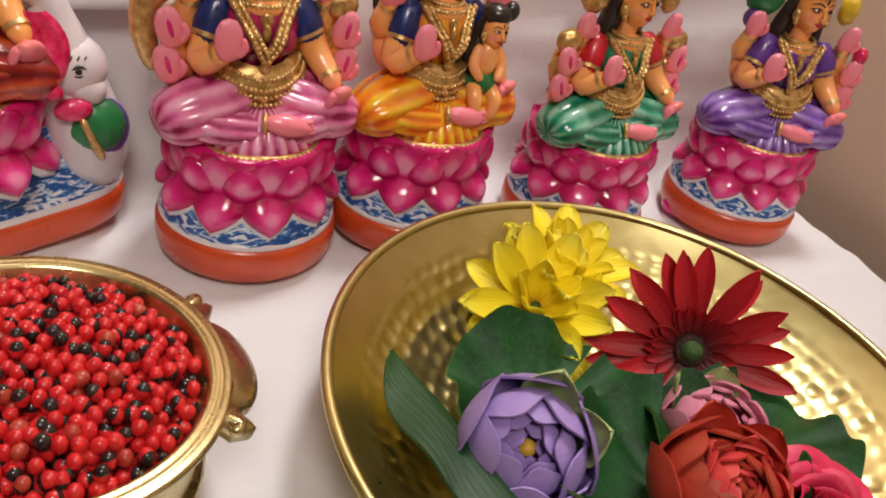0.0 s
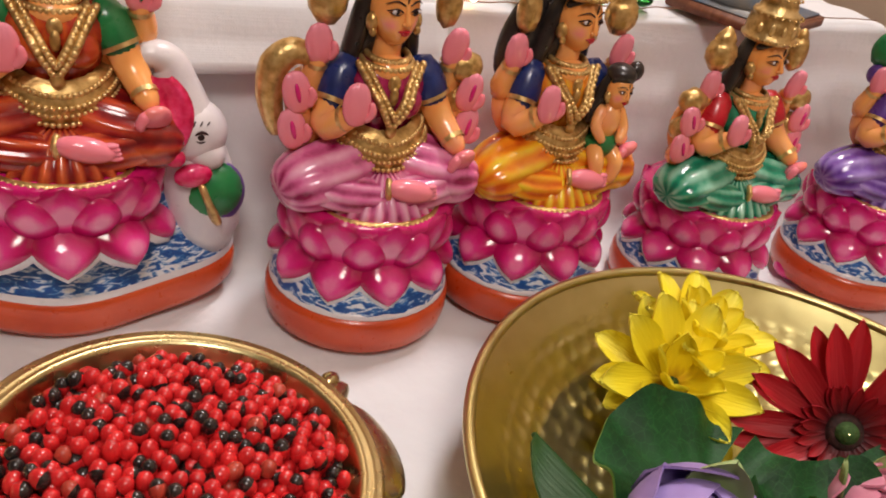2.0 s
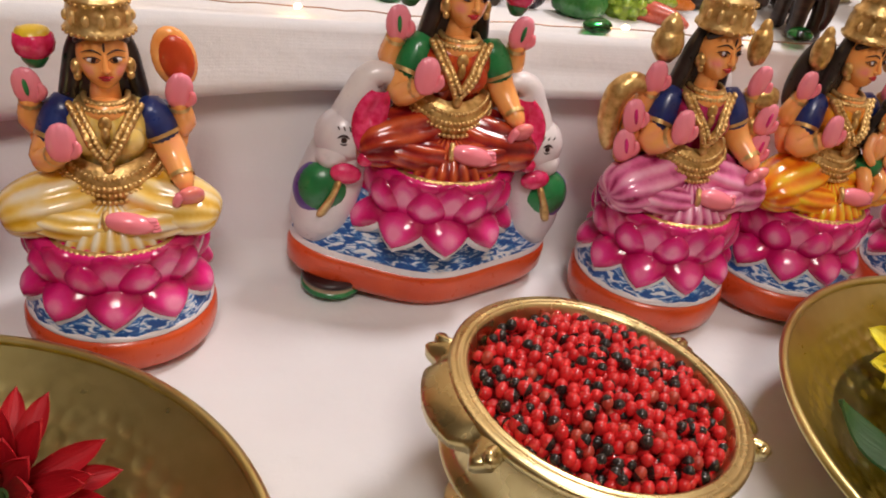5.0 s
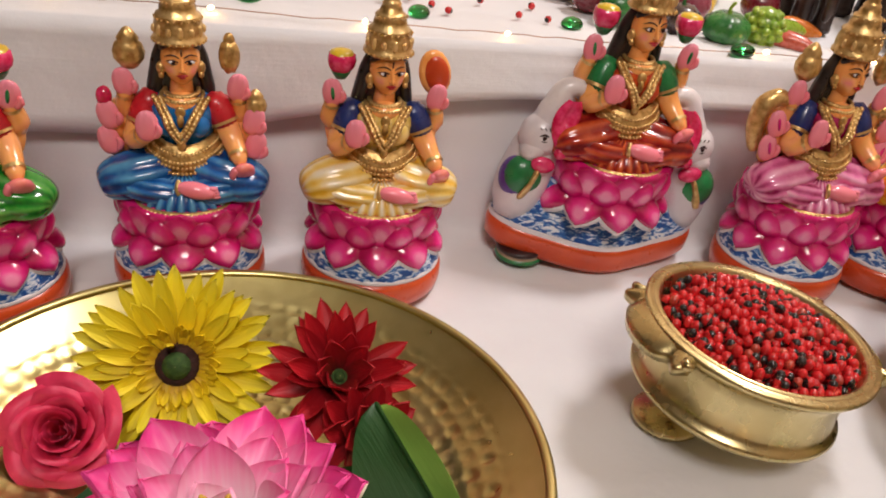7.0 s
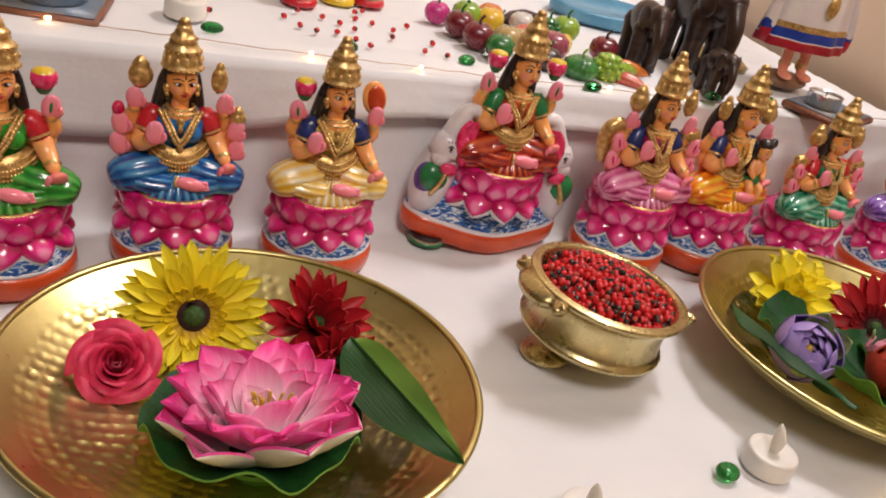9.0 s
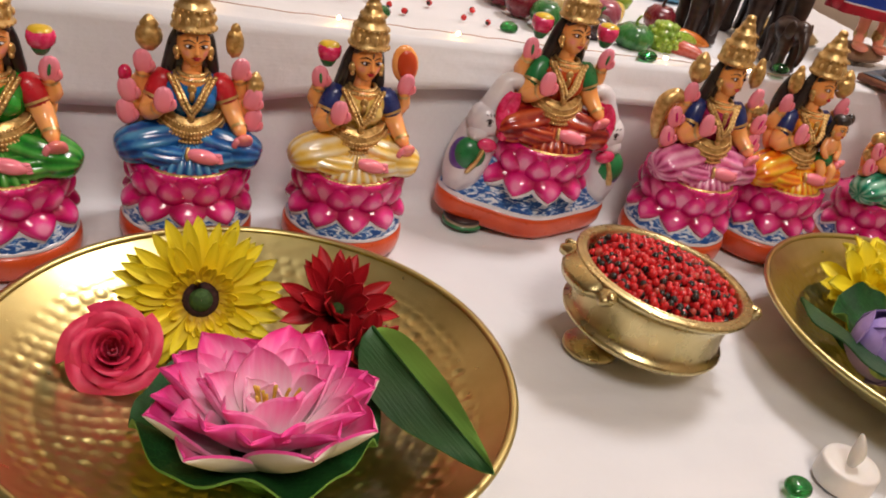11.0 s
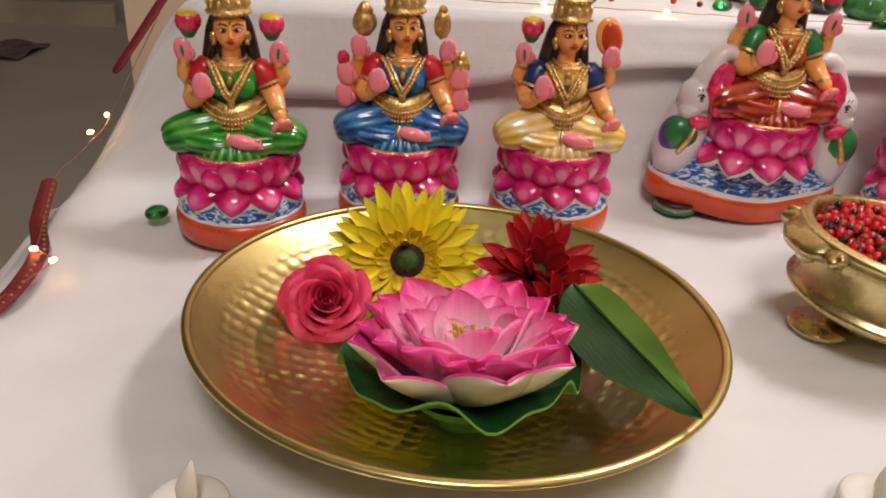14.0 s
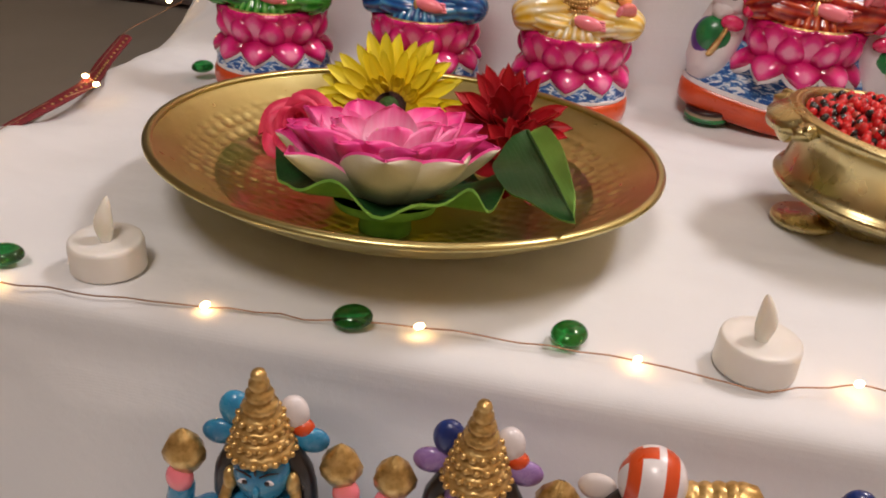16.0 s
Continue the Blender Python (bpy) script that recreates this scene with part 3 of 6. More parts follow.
def palm(s, c, rot, k=1.0, mark=None):
    """A moulded hand: the fingers close together, parted by shallow grooves."""
    R = np.array(Euler([radians(a) for a in rot]).to_matrix())
    c = np.array(c, float)
    lat, lon = np.linspace(0, np.pi, 15), np.linspace(0, 2 * np.pi, 28, endpoint=False)
    LA, LO = np.meshgrid(lat, lon, indexing="ij")
    X, Y, Z = np.sin(LA) ** 0.62 * np.cos(LO) * 0.74, np.sin(LA) ** 0.7 * np.sin(LO) * 0.38, np.sign(np.cos(LA)) * np.abs(np.cos(LA)) ** 0.85 * 0.98
    up = np.clip((Z + 0.1) / 1.2, 0, 1)
    Y = Y * (1 - 0.45 * up * np.abs(np.sin(X * 8.4)) ** 6) - 0.14 * up
    Z = Z + 0.20 * up * (np.cos(X * 2.2) - 0.3) - 0.06 * up ** 3 * np.abs(np.sin(X * 8.4)) ** 4 + 0.25
    X = X * (1 - 0.16 * np.clip(-Z, 0, 1))
    p = np.stack([X, Y, Z], -1) * k
    s.grid(p @ R.T + c, M_PALM, False, True)
    s.t[-1] = np.clip(0.25 + 0.6 * (Z + 0.9) / 1.6, 0, 1).ravel()
    s.tube([c + R @ np.array((0.5 * k, -0.05, -0.35 * k)), c + R @ np.array((0.74 * k, -0.22 * k, -0.05 * k)), c + R @ np.array((0.70 * k, -0.28 * k, 0.30 * k))], [0.26 * k, 0.24 * k, 0.17 * k], M_PALM, 10, 3)
    s.t[-1][:] = 0.5
    if mark is not None:
        s.ell(c + R @ np.array((0, -0.40 * k, 0.35 * k)), (0.13 * k, 0.09 * k, 0.5 * k), mark, rot, 10, 8)


def lotus_bud(s, c, k=1.0):
    s.lathe([(0.01, -0.6 * k), (0.3 * k, -0.5 * k), (0.5 * k, -0.2 * k), (0.55 * k, -0.05 * k)], M_GRN, 14, 1, c)
    s.lathe([(0.48 * k, -0.1 * k), (0.70 * k, 0.15 * k), (0.78 * k, 0.5 * k), (0.72 * k, 0.85 * k), (0.62 * k, 0.9 * k)], M_EAR, 20, 1, c, lambda a, z: 1 + 0.06 * np.cos(a * 5))
    s.t[-1][:] = 0.7
    s.lathe([(0.68 * k, 0.82 * k), (0.6 * k, 1.0 * k), (0.3 * k, 1.1 * k), (0.01, 1.12 * k)], M_YEL, 16, 1, c)


def gold_pot(s, c, k=1.0):
    s.lathe([(0.01, -1.0 * k), (0.40 * k, -0.9 * k), (0.82 * k, -0.35 * k), (0.88 * k, 0.1 * k), (0.74 * k, 0.55 * k), (0.56 * k, 0.7 * k), (0.62 * k, 0.85 * k), (0.42 * k, 1.15 * k), (0.22 * k, 1.4 * k), (0.01, 1.5 * k)], M_GOLD, 22, 0.85, c, lambda a, z: 1 + 0.04 * np.cos(a * 7))
    s.t[-1][:] = 0.55


def crown(s, z):
    """A tall stepped gold crown with a studded brow band."""
    pr = [(1.30, -0.1), (1.46, 0.05), (1.48, 0.22), (1.36, 0.32), (1.36, 0.75), (1.32, 1.2), (1.22, 1.5), (1.28, 1.6), (1.22, 1.75), (1.02, 1.9), (0.98, 2.25), (0.86, 2.5), (0.92, 2.6), (0.84, 2.75), (0.68, 2.85), (0.62, 3.15), (0.52, 3.3), (0.57, 3.4), (0.48, 3.55), (0.38, 3.7), (0.40, 3.9), (0.30, 4.15), (0.01, 4.25)]
    pr = [(r, h * 0.86) for r, h in pr]
    s.lathe(pr, M_GOLD, 34, 1.0, (0, 0.15, z), lambda a, q: 1 + 0.018 * np.cos(a * 12 + 2 * np.floor(q * 1.6)))
    zz = s.v[-1][:, 2] - z
    s.t[-1] = np.clip(0.5 + 0.35 * np.sin(zz * 9), 0, 1)
    for r, h, n, k in ((1.46, 0.14, 26, 0.09), (1.28, 1.58, 22, 0.08), (0.92, 2.6, 17, 0.07)):
        s.beads(ring_pts(r, r, z + h * 0.86, n), k, M_GOLD)
    for i in range(-3, 4):
        a = radians(-90 + 27 * i)
        s.ell((1.34 * math.cos(a), 0.15 + 1.34 * math.sin(a), z + 0.72), (0.17, 0.12, 0.26 + 0.1 * (i % 2 == 0)), M_GOLD, (0, 0, 0), 10, 8)
        s.t[-1][:] = 0.9


def head(c, k=1.0, tall=True, yaw=10):
    t = Shape()
    t.tube([(0, 0.25, -2.1), (0, 0.05, -1.2)], [0.72, 0.60], M_SKIN, 14, 1)
    lat, lon = np.linspace(0, np.pi, 21), np.linspace(0, 2 * np.pi, 32, endpoint=False)
    LA, LO = np.meshgrid(lat, lon, indexing="ij")
    X, Y, Z = np.sin(LA) * np.cos(LO) * 1.10, np.sin(LA) * np.sin(LO) * 1.12, np.cos(LA) * 1.5
    jaw = np.clip(-Z / 1.5, 0, 1)
    X, Y = X * (1 - 0.22 * jaw ** 1.3), Y - 0.10 * jaw - 0.05
    front = np.clip(-Y, 0, 1)
    brow = np.exp(-((Z - 0.42) / 0.16) ** 2) * front * 0.06
    sock = np.exp(-((np.abs(X) - 0.45) / 0.28) ** 2 - ((Z - 0.12) / 0.16) ** 2) * front * 0.06
    chin = np.exp(-(X / 0.34) ** 2 - ((Z + 1.18) / 0.22) ** 2) * front * 0.16
    mouth = np.exp(-(X / 0.5) ** 2 - ((Z + 0.70) / 0.26) ** 2) * front * 0.09
    t.grid(np.stack([X, Y - brow + sock - chin - mouth, Z], -1), M_SKIN, False, True)
    t.t[-1] = np.clip(0.35 + 0.6 * np.exp(-((np.abs(X) - 0.62) / 0.26) ** 2 - ((Z + 0.42) / 0.30) ** 2) * (front > 0.3), 0, 1).ravel()
    for e in (-1, 1):
        t.ell((0.45 * e, -1.04, 0.12), (0.29, 0.09, 0.105), M_WHITE, (0, -6 * e, -20 * e))
        t.ell((0.44 * e, -1.12, 0.12), (0.115, 0.04, 0.10), M_INK, (0, 0, -18 * e), 12, 8)
        t.tube([(0.15 * e, -1.12, 0.10), (0.44 * e, -1.12, 0.245), (0.84 * e, -0.88, 0.14)], [0.025, 0.045, 0.02], M_INK, 6, 4)
        t.tube([(0.17 * e, -1.11, 0.08), (0.45 * e, -1.10, 0.00), (0.74 * e, -0.94, 0.09)], [0.015, 0.025, 0.015], M_INK, 6, 4)
        t.tube([(0.14 * e, -1.17, 0.40), (0.50 * e, -1.09, 0.56), (0.90 * e, -0.80, 0.38)], [0.03, 0.042, 0.012], M_INK, 6, 4)
        t.ell((0.10 * e, -1.24, -0.34), (0.11, 0.12, 0.09), M_SKIN)
        t.ell((1.10 * e, -0.18, -0.50), (0.26, 0.30, 0.40), M_GOLD)
        t.ell((1.10 * e, -0.36, -0.86), (0.17, 0.17, 0.2), M_GOLD)
        t.tube([(0.80 * e, 0.45, 0.9), (1.14 * e, 0.55, 0.0), (1.30 * e, 0.65, -1.1), (1.52 * e, 0.75, -2.2), (1.45 * e, 0.8, -2.9)], [0.36, 0.42, 0.50, 0.46, 0.2], M_HAIR, 12, 4)
        t.tube([(0.05 * e, -0.86, 1.16), (0.62 * e, -0.74, 1.04), (1.00 * e, -0.20, 0.72)], [0.10, 0.14, 0.18], M_HAIR, 8, 3)
    t.ell((0, 0.55, 0.05), (1.16, 0.85, 1.35), M_HAIR)
    t.ell((0, 0.75, -1.5), (1.45, 0.6, 1.5), M_HAIR)
    t.tube([(0, -1.12, 0.30), (0, -1.24, -0.05), (0, -1.33, -0.30)], [0.09, 0.12, 0.15], M_SKIN, 10, 3)
    t.t[-1][:] = 0.35
    t.tube([(-0.30, -1.12, -0.66), (0, -1.24, -0.63), (0.30, -1.12, -0.66)], [0.03, 0.085, 0.03], M_RED, 8, 4)
    t.ell((0, -1.19, -0.75), (0.19, 0.09, 0.075), M_RED)
    t.ell((0, -1.15, 0.68), (0.055, 0.05, 0.22), M_INK)
    if tall:
        crown(t, 1.05)
    return t.moved(Matrix.Translation(c) @ Matrix.Rotation(radians(yaw), 4, "Z") @ Matrix.Scale(k, 4))


def lotus_seat(s, full=True):
    if full:
        s.lathe([(3.0, 0.0), (4.35, 0.02), (4.62, 0.25), (4.76, 0.9), (4.74, 1.6), (4.56, 1.95), (3.9, 2.0)], M_BASE, 48, SEAT)
        s.lathe([(4.50, 1.92), (4.60, 2.04), (4.56, 2.2), (4.45, 2.26)], M_WHITE, 48, SEAT)
        s.lathe([(4.50, 2.16), (4.44, 2.6), (4.20, 3.2), (3.8, 3.9), (3.5, 4.3)], M_WAVE, 60, SEAT, (0, 0, 0), lambda a, z: 1 + 0.012 * np.sin(a * 17))
    seat_petals(s, 10, (3.60, 4.5), (4.50, 2.70), 1.52, 0.46, 2.6, M_WHITE, 0.5, grow=1.10, inset=0.14)
    seat_petals(s, 10, (3.58, 4.55), (4.55, 2.78), 1.50, 0.62, 2.8, M_LOT, 0.5)
    s.lathe([(3.75, 3.3), (3.65, 3.9), (3.5, 4.3), (3.70, 5.0), (4.05, 5.8), (4.22, 6.3), (4.10, 6.6), (3.2, 6.75), (0.01, 6.8)], M_LOT, 48, SEAT)
    s.t[-1][:] = 0.28
    seat_petals(s, 10, (3.55, 4.15), (4.30, 6.75), 1.36, 0.26, 5.0, M_LOT, 0.5)
    seat_petals(s, 10, (3.55, 4.10), (4.16, 6.20), 1.28, 0.58, 3.6, M_LOT, 0.0)


def lap_part(s, c, r, rot, twist, n):
    """A draped thigh: pleats wind along it, light on the ridge and dark in the groove."""
    lat, lon = np.linspace(0, np.pi, 25), np.linspace(0, 2 * np.pi, 72, endpoint=False)
    LA, LO = np.meshgrid(lat, lon, indexing="ij")
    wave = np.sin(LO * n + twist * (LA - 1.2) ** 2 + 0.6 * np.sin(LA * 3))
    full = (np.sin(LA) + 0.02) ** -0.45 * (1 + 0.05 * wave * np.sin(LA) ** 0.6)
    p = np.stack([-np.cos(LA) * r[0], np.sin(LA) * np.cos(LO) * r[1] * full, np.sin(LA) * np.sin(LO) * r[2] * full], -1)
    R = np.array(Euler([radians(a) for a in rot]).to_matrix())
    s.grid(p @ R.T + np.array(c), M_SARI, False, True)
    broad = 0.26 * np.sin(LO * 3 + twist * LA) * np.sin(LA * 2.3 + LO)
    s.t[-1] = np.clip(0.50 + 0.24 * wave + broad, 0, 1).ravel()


def strand(s, pts, r, tone=0.8):
    """A raised cord set with beads."""
    s.tube(pts, r * 1.1, M_GOLD, 8, 2)
    s.t[-1][:] = 0.4
    n0 = len(s.t)
    s.beads([(x, y - r * 0.75, z) for x, y, z in pts], r * 0.82, M_GOLD, 8, 6)
    for q in s.t[n0:]:
        q[:] = tone


def seated(s, spec):
    """A seated figure on a lotus, from the pleats up."""
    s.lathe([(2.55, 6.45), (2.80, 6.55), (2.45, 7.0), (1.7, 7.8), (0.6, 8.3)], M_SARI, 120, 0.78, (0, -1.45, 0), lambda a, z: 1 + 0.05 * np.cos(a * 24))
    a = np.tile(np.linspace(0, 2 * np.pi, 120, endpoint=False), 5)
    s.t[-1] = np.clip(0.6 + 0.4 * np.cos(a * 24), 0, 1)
    strand(s, [(x, y - 1.45, z) for x, y, z in ring_pts(2.84, 2.22, 6.56, 25, 198, 342)], 0.15)
    for e in (-1, 1):
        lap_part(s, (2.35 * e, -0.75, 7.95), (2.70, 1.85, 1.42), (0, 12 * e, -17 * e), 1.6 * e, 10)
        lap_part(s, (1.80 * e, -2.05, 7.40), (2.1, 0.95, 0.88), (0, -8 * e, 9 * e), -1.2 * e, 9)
    s.ell((0.85, -2.95, 7.85), (1.15, 0.50, 0.52), M_PALM, (0, 8, -6), 18, 12)
    s.t[-1][:] = 0.6
    for k in range(4):
        s.ell((1.82 + 0.05 * k, -3.02 + 0.02 * k, 8.05 - 0.19 * k), (0.3, 0.18, 0.12), M_PALM)
        s.t[-1][:] = 0.75
    s.tube([(-0.15, -2.7, 8.25), (-0.22, -3.0, 7.9), (-0.12, -2.85, 7.5)], 0.16, M_GOLD, 10, 2)
    s.t[-1][:] = 0.7
    cloth = lambda a, z: 1 + 0.018 * np.sin(a * 9 + z * 4)
    s.lathe([(2.3, 7.8), (2.1, 8.6), (1.66, 9.5), (1.58, 10.0), (1.85, 10.9), (2.05, 11.6), (2.0, 12.1), (1.6, 12.6), (0.9, 12.9)], M_BLOUSE, 54, 0.76, (0, 0.1, 0), cloth)
    v = s.v[-1]
    s.t[-1] = np.clip(0.5 + 0.4 * np.sin(np.arctan2(v[:, 1], v[:, 0]) * 11 + v[:, 2] * 2.4), 0, 1)
    for e in (-1, 1):
        s.ell((0.80 * e, -0.95, 11.15), (0.80, 0.6, 0.80), M_BLOUSE, (0, 0, 0), 18, 12)
        s.t[-1][:] = 0.6
        s.ell((1.9 * e, 0.0, 12.0), (0.85, 0.82, 0.88), M_SLEEVE)
        # moulded filling between body and arms
        s.ell((2.35 * e, 0.45, 10.6), (1.15, 0.62, 1.75), M_SKIN, (0, 12 * e, 0))
    # belt in rows of studs, dipping in front
    z0 = 9.12
    s.lathe([(2.05, z0 - 0.15), (2.36, z0), (2.30, z0 + 0.6), (2.05, z0 + 1.15), (1.6, z0 + 1.25)], M_GOLD, 48, 0.86, (0, 0, 0), lambda a, z: 1 + 0.02 * np.cos(a * 20))
    s.v[-1][:, 2] -= 0.7 * np.clip(-s.v[-1][:, 1] / 1.9, 0, 1) ** 2
    s.t[-1][:] = 0.42
    for dz, r, q in ((0.02, 2.38, 0.12), (0.36, 2.36, 0.10), (0.66, 2.28, 0.12), (1.08, 2.06, 0.12)):
        n0 = len(s.t)
        s.beads(ring_pts(r, r * 0.87, z0 + dz, 31, 182, 358, 0.7), q, M_GOLD, 8, 6)
        for k in s.t[n0:]:
            k[:] = 0.75
    # necklaces: a choker with its drop and a long double chain
    s.ell((0, -0.62, 12.45), (0.98, 0.78, 0.62), M_SKIN)
    for z, r in ((12.98, 0.95), (12.72, 1.16)):
        strand(s, [(r * math.cos(t), -0.12 + r * 0.95 * math.sin(t), z + 0.10 * math.sin(t)) for t in np.radians(np.linspace(160, 380, 21))], 0.13)
    s.ell((0, -1.42, 12.1), (0.3, 0.16, 0.36), M_GOLD)
    s.ell((0, -1.55, 11.6), (0.2, 0.16, 0.42), M_GOLD)
    for w, low, r in ((1.50, 10.25, 0.16), (1.18, 10.75, 0.14)):
        pts = []
        for q in np.linspace(-1, 1, 23):
            x = w * q * (1.0 - 0.12 * (1 - abs(q)))
            z = low + (12.75 - low) * abs(q) ** 1.1
            y = -1.36 - 0.42 * math.exp(-((z - 11.1) / 0.75) ** 2) + 0.62 * (abs(q) ** 3) * (z > 11.6) - 0.16 * (1 - abs(q))
            pts.append((x, y, z))
        strand(s, pts, r)
    s.ell((0, -1.72, 10.15), (0.26, 0.2, 0.34), M_GOLD)
    # arms: one raised in blessing, one on the knee, two behind
    arm(s, [(-2.0, 0, 12.0), (-2.75, -0.7, 10.1), (-1.95, -1.65, 10.75)])
    palm(s, (-1.80, -1.95, 11.15), (-8, 0, 4), 0.88)
    arm(s, [(2.0, 0, 12.0), (2.75, -0.5, 10.4), (3.30, -1.75, 9.45)])
    palm(s, (3.55, -2.25, 8.95), (-42, 168, 10), 0.92)
    for e, what in ((-1, spec["l"]), (1, spec["r"])):
        arm(s, [(1.9 * e, 0.4, 12.0), (3.25 * e, 0.35, 11.4), (3.15 * e, -0.1, 12.8)], r=0.58)
        palm(s, (3.15 * e, -0.25, 13.1), (0, 8 * e, 0), 0.84, M_GRN if what == "lotus" else None)
        if what == "lotus":
            lotus_bud(s, (2.75 * e, -0.05, 14.75), 1.1)
        elif what == "pot":
            gold_pot(s, (2.85 * e, 0.1, 15.0), 1.0)
        elif what == "conch":
            s.ell((2.7 * e, 0.1, 15.1), (0.62, 0.55, 1.05), M_GOLD, (0, 0, 0), 18, 12, lambda a, b: 1 + 0.06 * np.cos(b * 9))
            s.ell((2.7 * e, 0.1, 16.0), (0.34, 0.3, 0.5), M_GOLD)
        elif what == "leaf":
            s.ell((3.0, 0.3, 14.7), (1.0, 0.35, 1.5), M_SKIN, (0, -14, 0))
            s.ell((3.1, 0.15, 14.7), (0.78, 0.35, 1.2), M_BASE, (0, -14, 0))
        elif what == "fan":
            s.ell((-3.0, 0.3, 15.0), (1.25, 0.55, 1.2), M_GRN, (0, 14, 0), 26, 14, lambda a, b: 1 + 0.08 * np.cos(a * 9) * np.cos(b * 7))
            s.ell((-3.5, 0.1, 13.6), (0.5, 0.5, 0.6), M_EXTRA)
        elif what == "corn":
            s.ell((2.6, 0.3, 15.0), (0.62, 0.62, 0.95), M_YEL, (0, 0, 0), 22, 12, lambda a, b: 1 + 0.08 * np.cos(a * 8))
    hold = spec.get("hold")
    for e in spec.get("more", ()):
        s.ell((3.1 * e, 0.45, 10.4), (1.2, 0.65, 1.9), M_SKIN, (0, 16 * e, 0))
        for dz, dx in ((-0.9, 4.05), (-2.5, 4.15)):
            arm(s, [(2.4 * e, 0.3, 11.4), (3.4 * e, 0.25, 10.6 + dz * 0.6), (dx * e, -0.35, 11.9 + dz)], False, 0.62)
            palm(s, (dx * e, -0.65, 12.1 + dz), (-6, 14 * e, 0), 0.86, M_LOT if hold == "gold" else None)
            if hold == "red" or (hold is None and e < 0 and dz > -1):
                s.ell((dx * e * 1.06, -0.45, 13.4 + dz), (0.45, 0.45, 0.62), M_EAR)
                s.t[-1][:] = 0.5
                s.ell((dx * e * 1.06, -0.45, 12.95 + dz), (0.4, 0.4, 0.2), M_GRN)
            elif hold is None and dz > -1:
                gold_pot(s, (dx * e * 1.04, -0.35, 13.2 + dz), 0.72)
            elif hold == "gold" and (e > 0 or not spec.get("sweep")):
                s.ell((dx * e * 0.97, -0.15, 13.35 + dz), (0.85, 0.62, 0.72), M_GOLD, (0, 0, 0), 18, 12, lambda a, b: 1 + 0.07 * np.cos(b * 8))
    if spec.get("sweep"):
        s.tube([(-4.75, 0.2, 9.6), (-5.1, 0.2, 11.0), (-4.95, 0.15, 12.3), (-4.2, 0.1, 12.9), (-3.4, 0.1, 12.7)], [0.42, 0.60, 0.66, 0.58, 0.4], M_GOLD, 16, 5)
        s.t[-1][:] = 0.6
    s.join(head((0, -0.15, 14.90), 1.0))
    if spec.get("child"):
        t = Shape()
        t.ell((0, 0, 0.9), (0.95, 0.8, 0.7), M_GRN)
        t.ell((0, 0, 2.1), (0.72, 0.6, 1.0), M_SKIN)
        for e in (-1, 1):
            t.tube([(0.5 * e, -0.3, 0.7), (0.65 * e, -0.9, 0.3), (0.5 * e, -1.05, -0.5)], [0.45, 0.42, 0.3], M_SKIN, 10, 3)
            t.tube([(0.6 * e, 0, 2.6), (0.9 * e, -0.3, 1.9), (0.6 * e, -0.65, 1.4)], [0.32, 0.3, 0.25], M_SKIN, 10, 3)
        t.join(head((0, 0, 3.7), 0.62, False, 4))
        t.ell((0, 0.1, 4.42), (0.78, 0.76, 0.55), M_HAIR)
        t.ell((0.9, 0.2, 4.6), (0.45, 0.4, 0.5), M_HAIR)
        t.moved(Matrix.Translation((2.05, -1.75, 8.3)) @ Matrix.Rotation(0.08, 4, "Y"))
        s.join(t)
        s.ell((-2.3, 0.9, 13.6), (1.2, 0.7, 2.3), M_HAIR, (0, 16, 0))


def statue_materials(spec):
    a, b, c = spec["sari"]
    nm = spec["name"]
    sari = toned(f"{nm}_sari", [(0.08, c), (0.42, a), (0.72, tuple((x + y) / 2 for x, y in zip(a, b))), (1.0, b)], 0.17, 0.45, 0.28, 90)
    bl = spec["blouse"]
    blouse = toned(f"{nm}_blouse", [(0.0, tuple(x * 0.6 for x in bl)), (0.5, bl), (1.0, spec.get("blouse2") or tuple(min(1, x * 1.4) for x in bl))], 0.2, 0.4, 0.3, 70)
    return [ORANGE, WAVE, LOTUS, GOLD, sari, blouse, spec["sleeve"], SKIN, PALM, HAIR, INK, RED, YELLOW, GREEN, WHITE, FLESH, PURPLE, BRIGHT_RED]


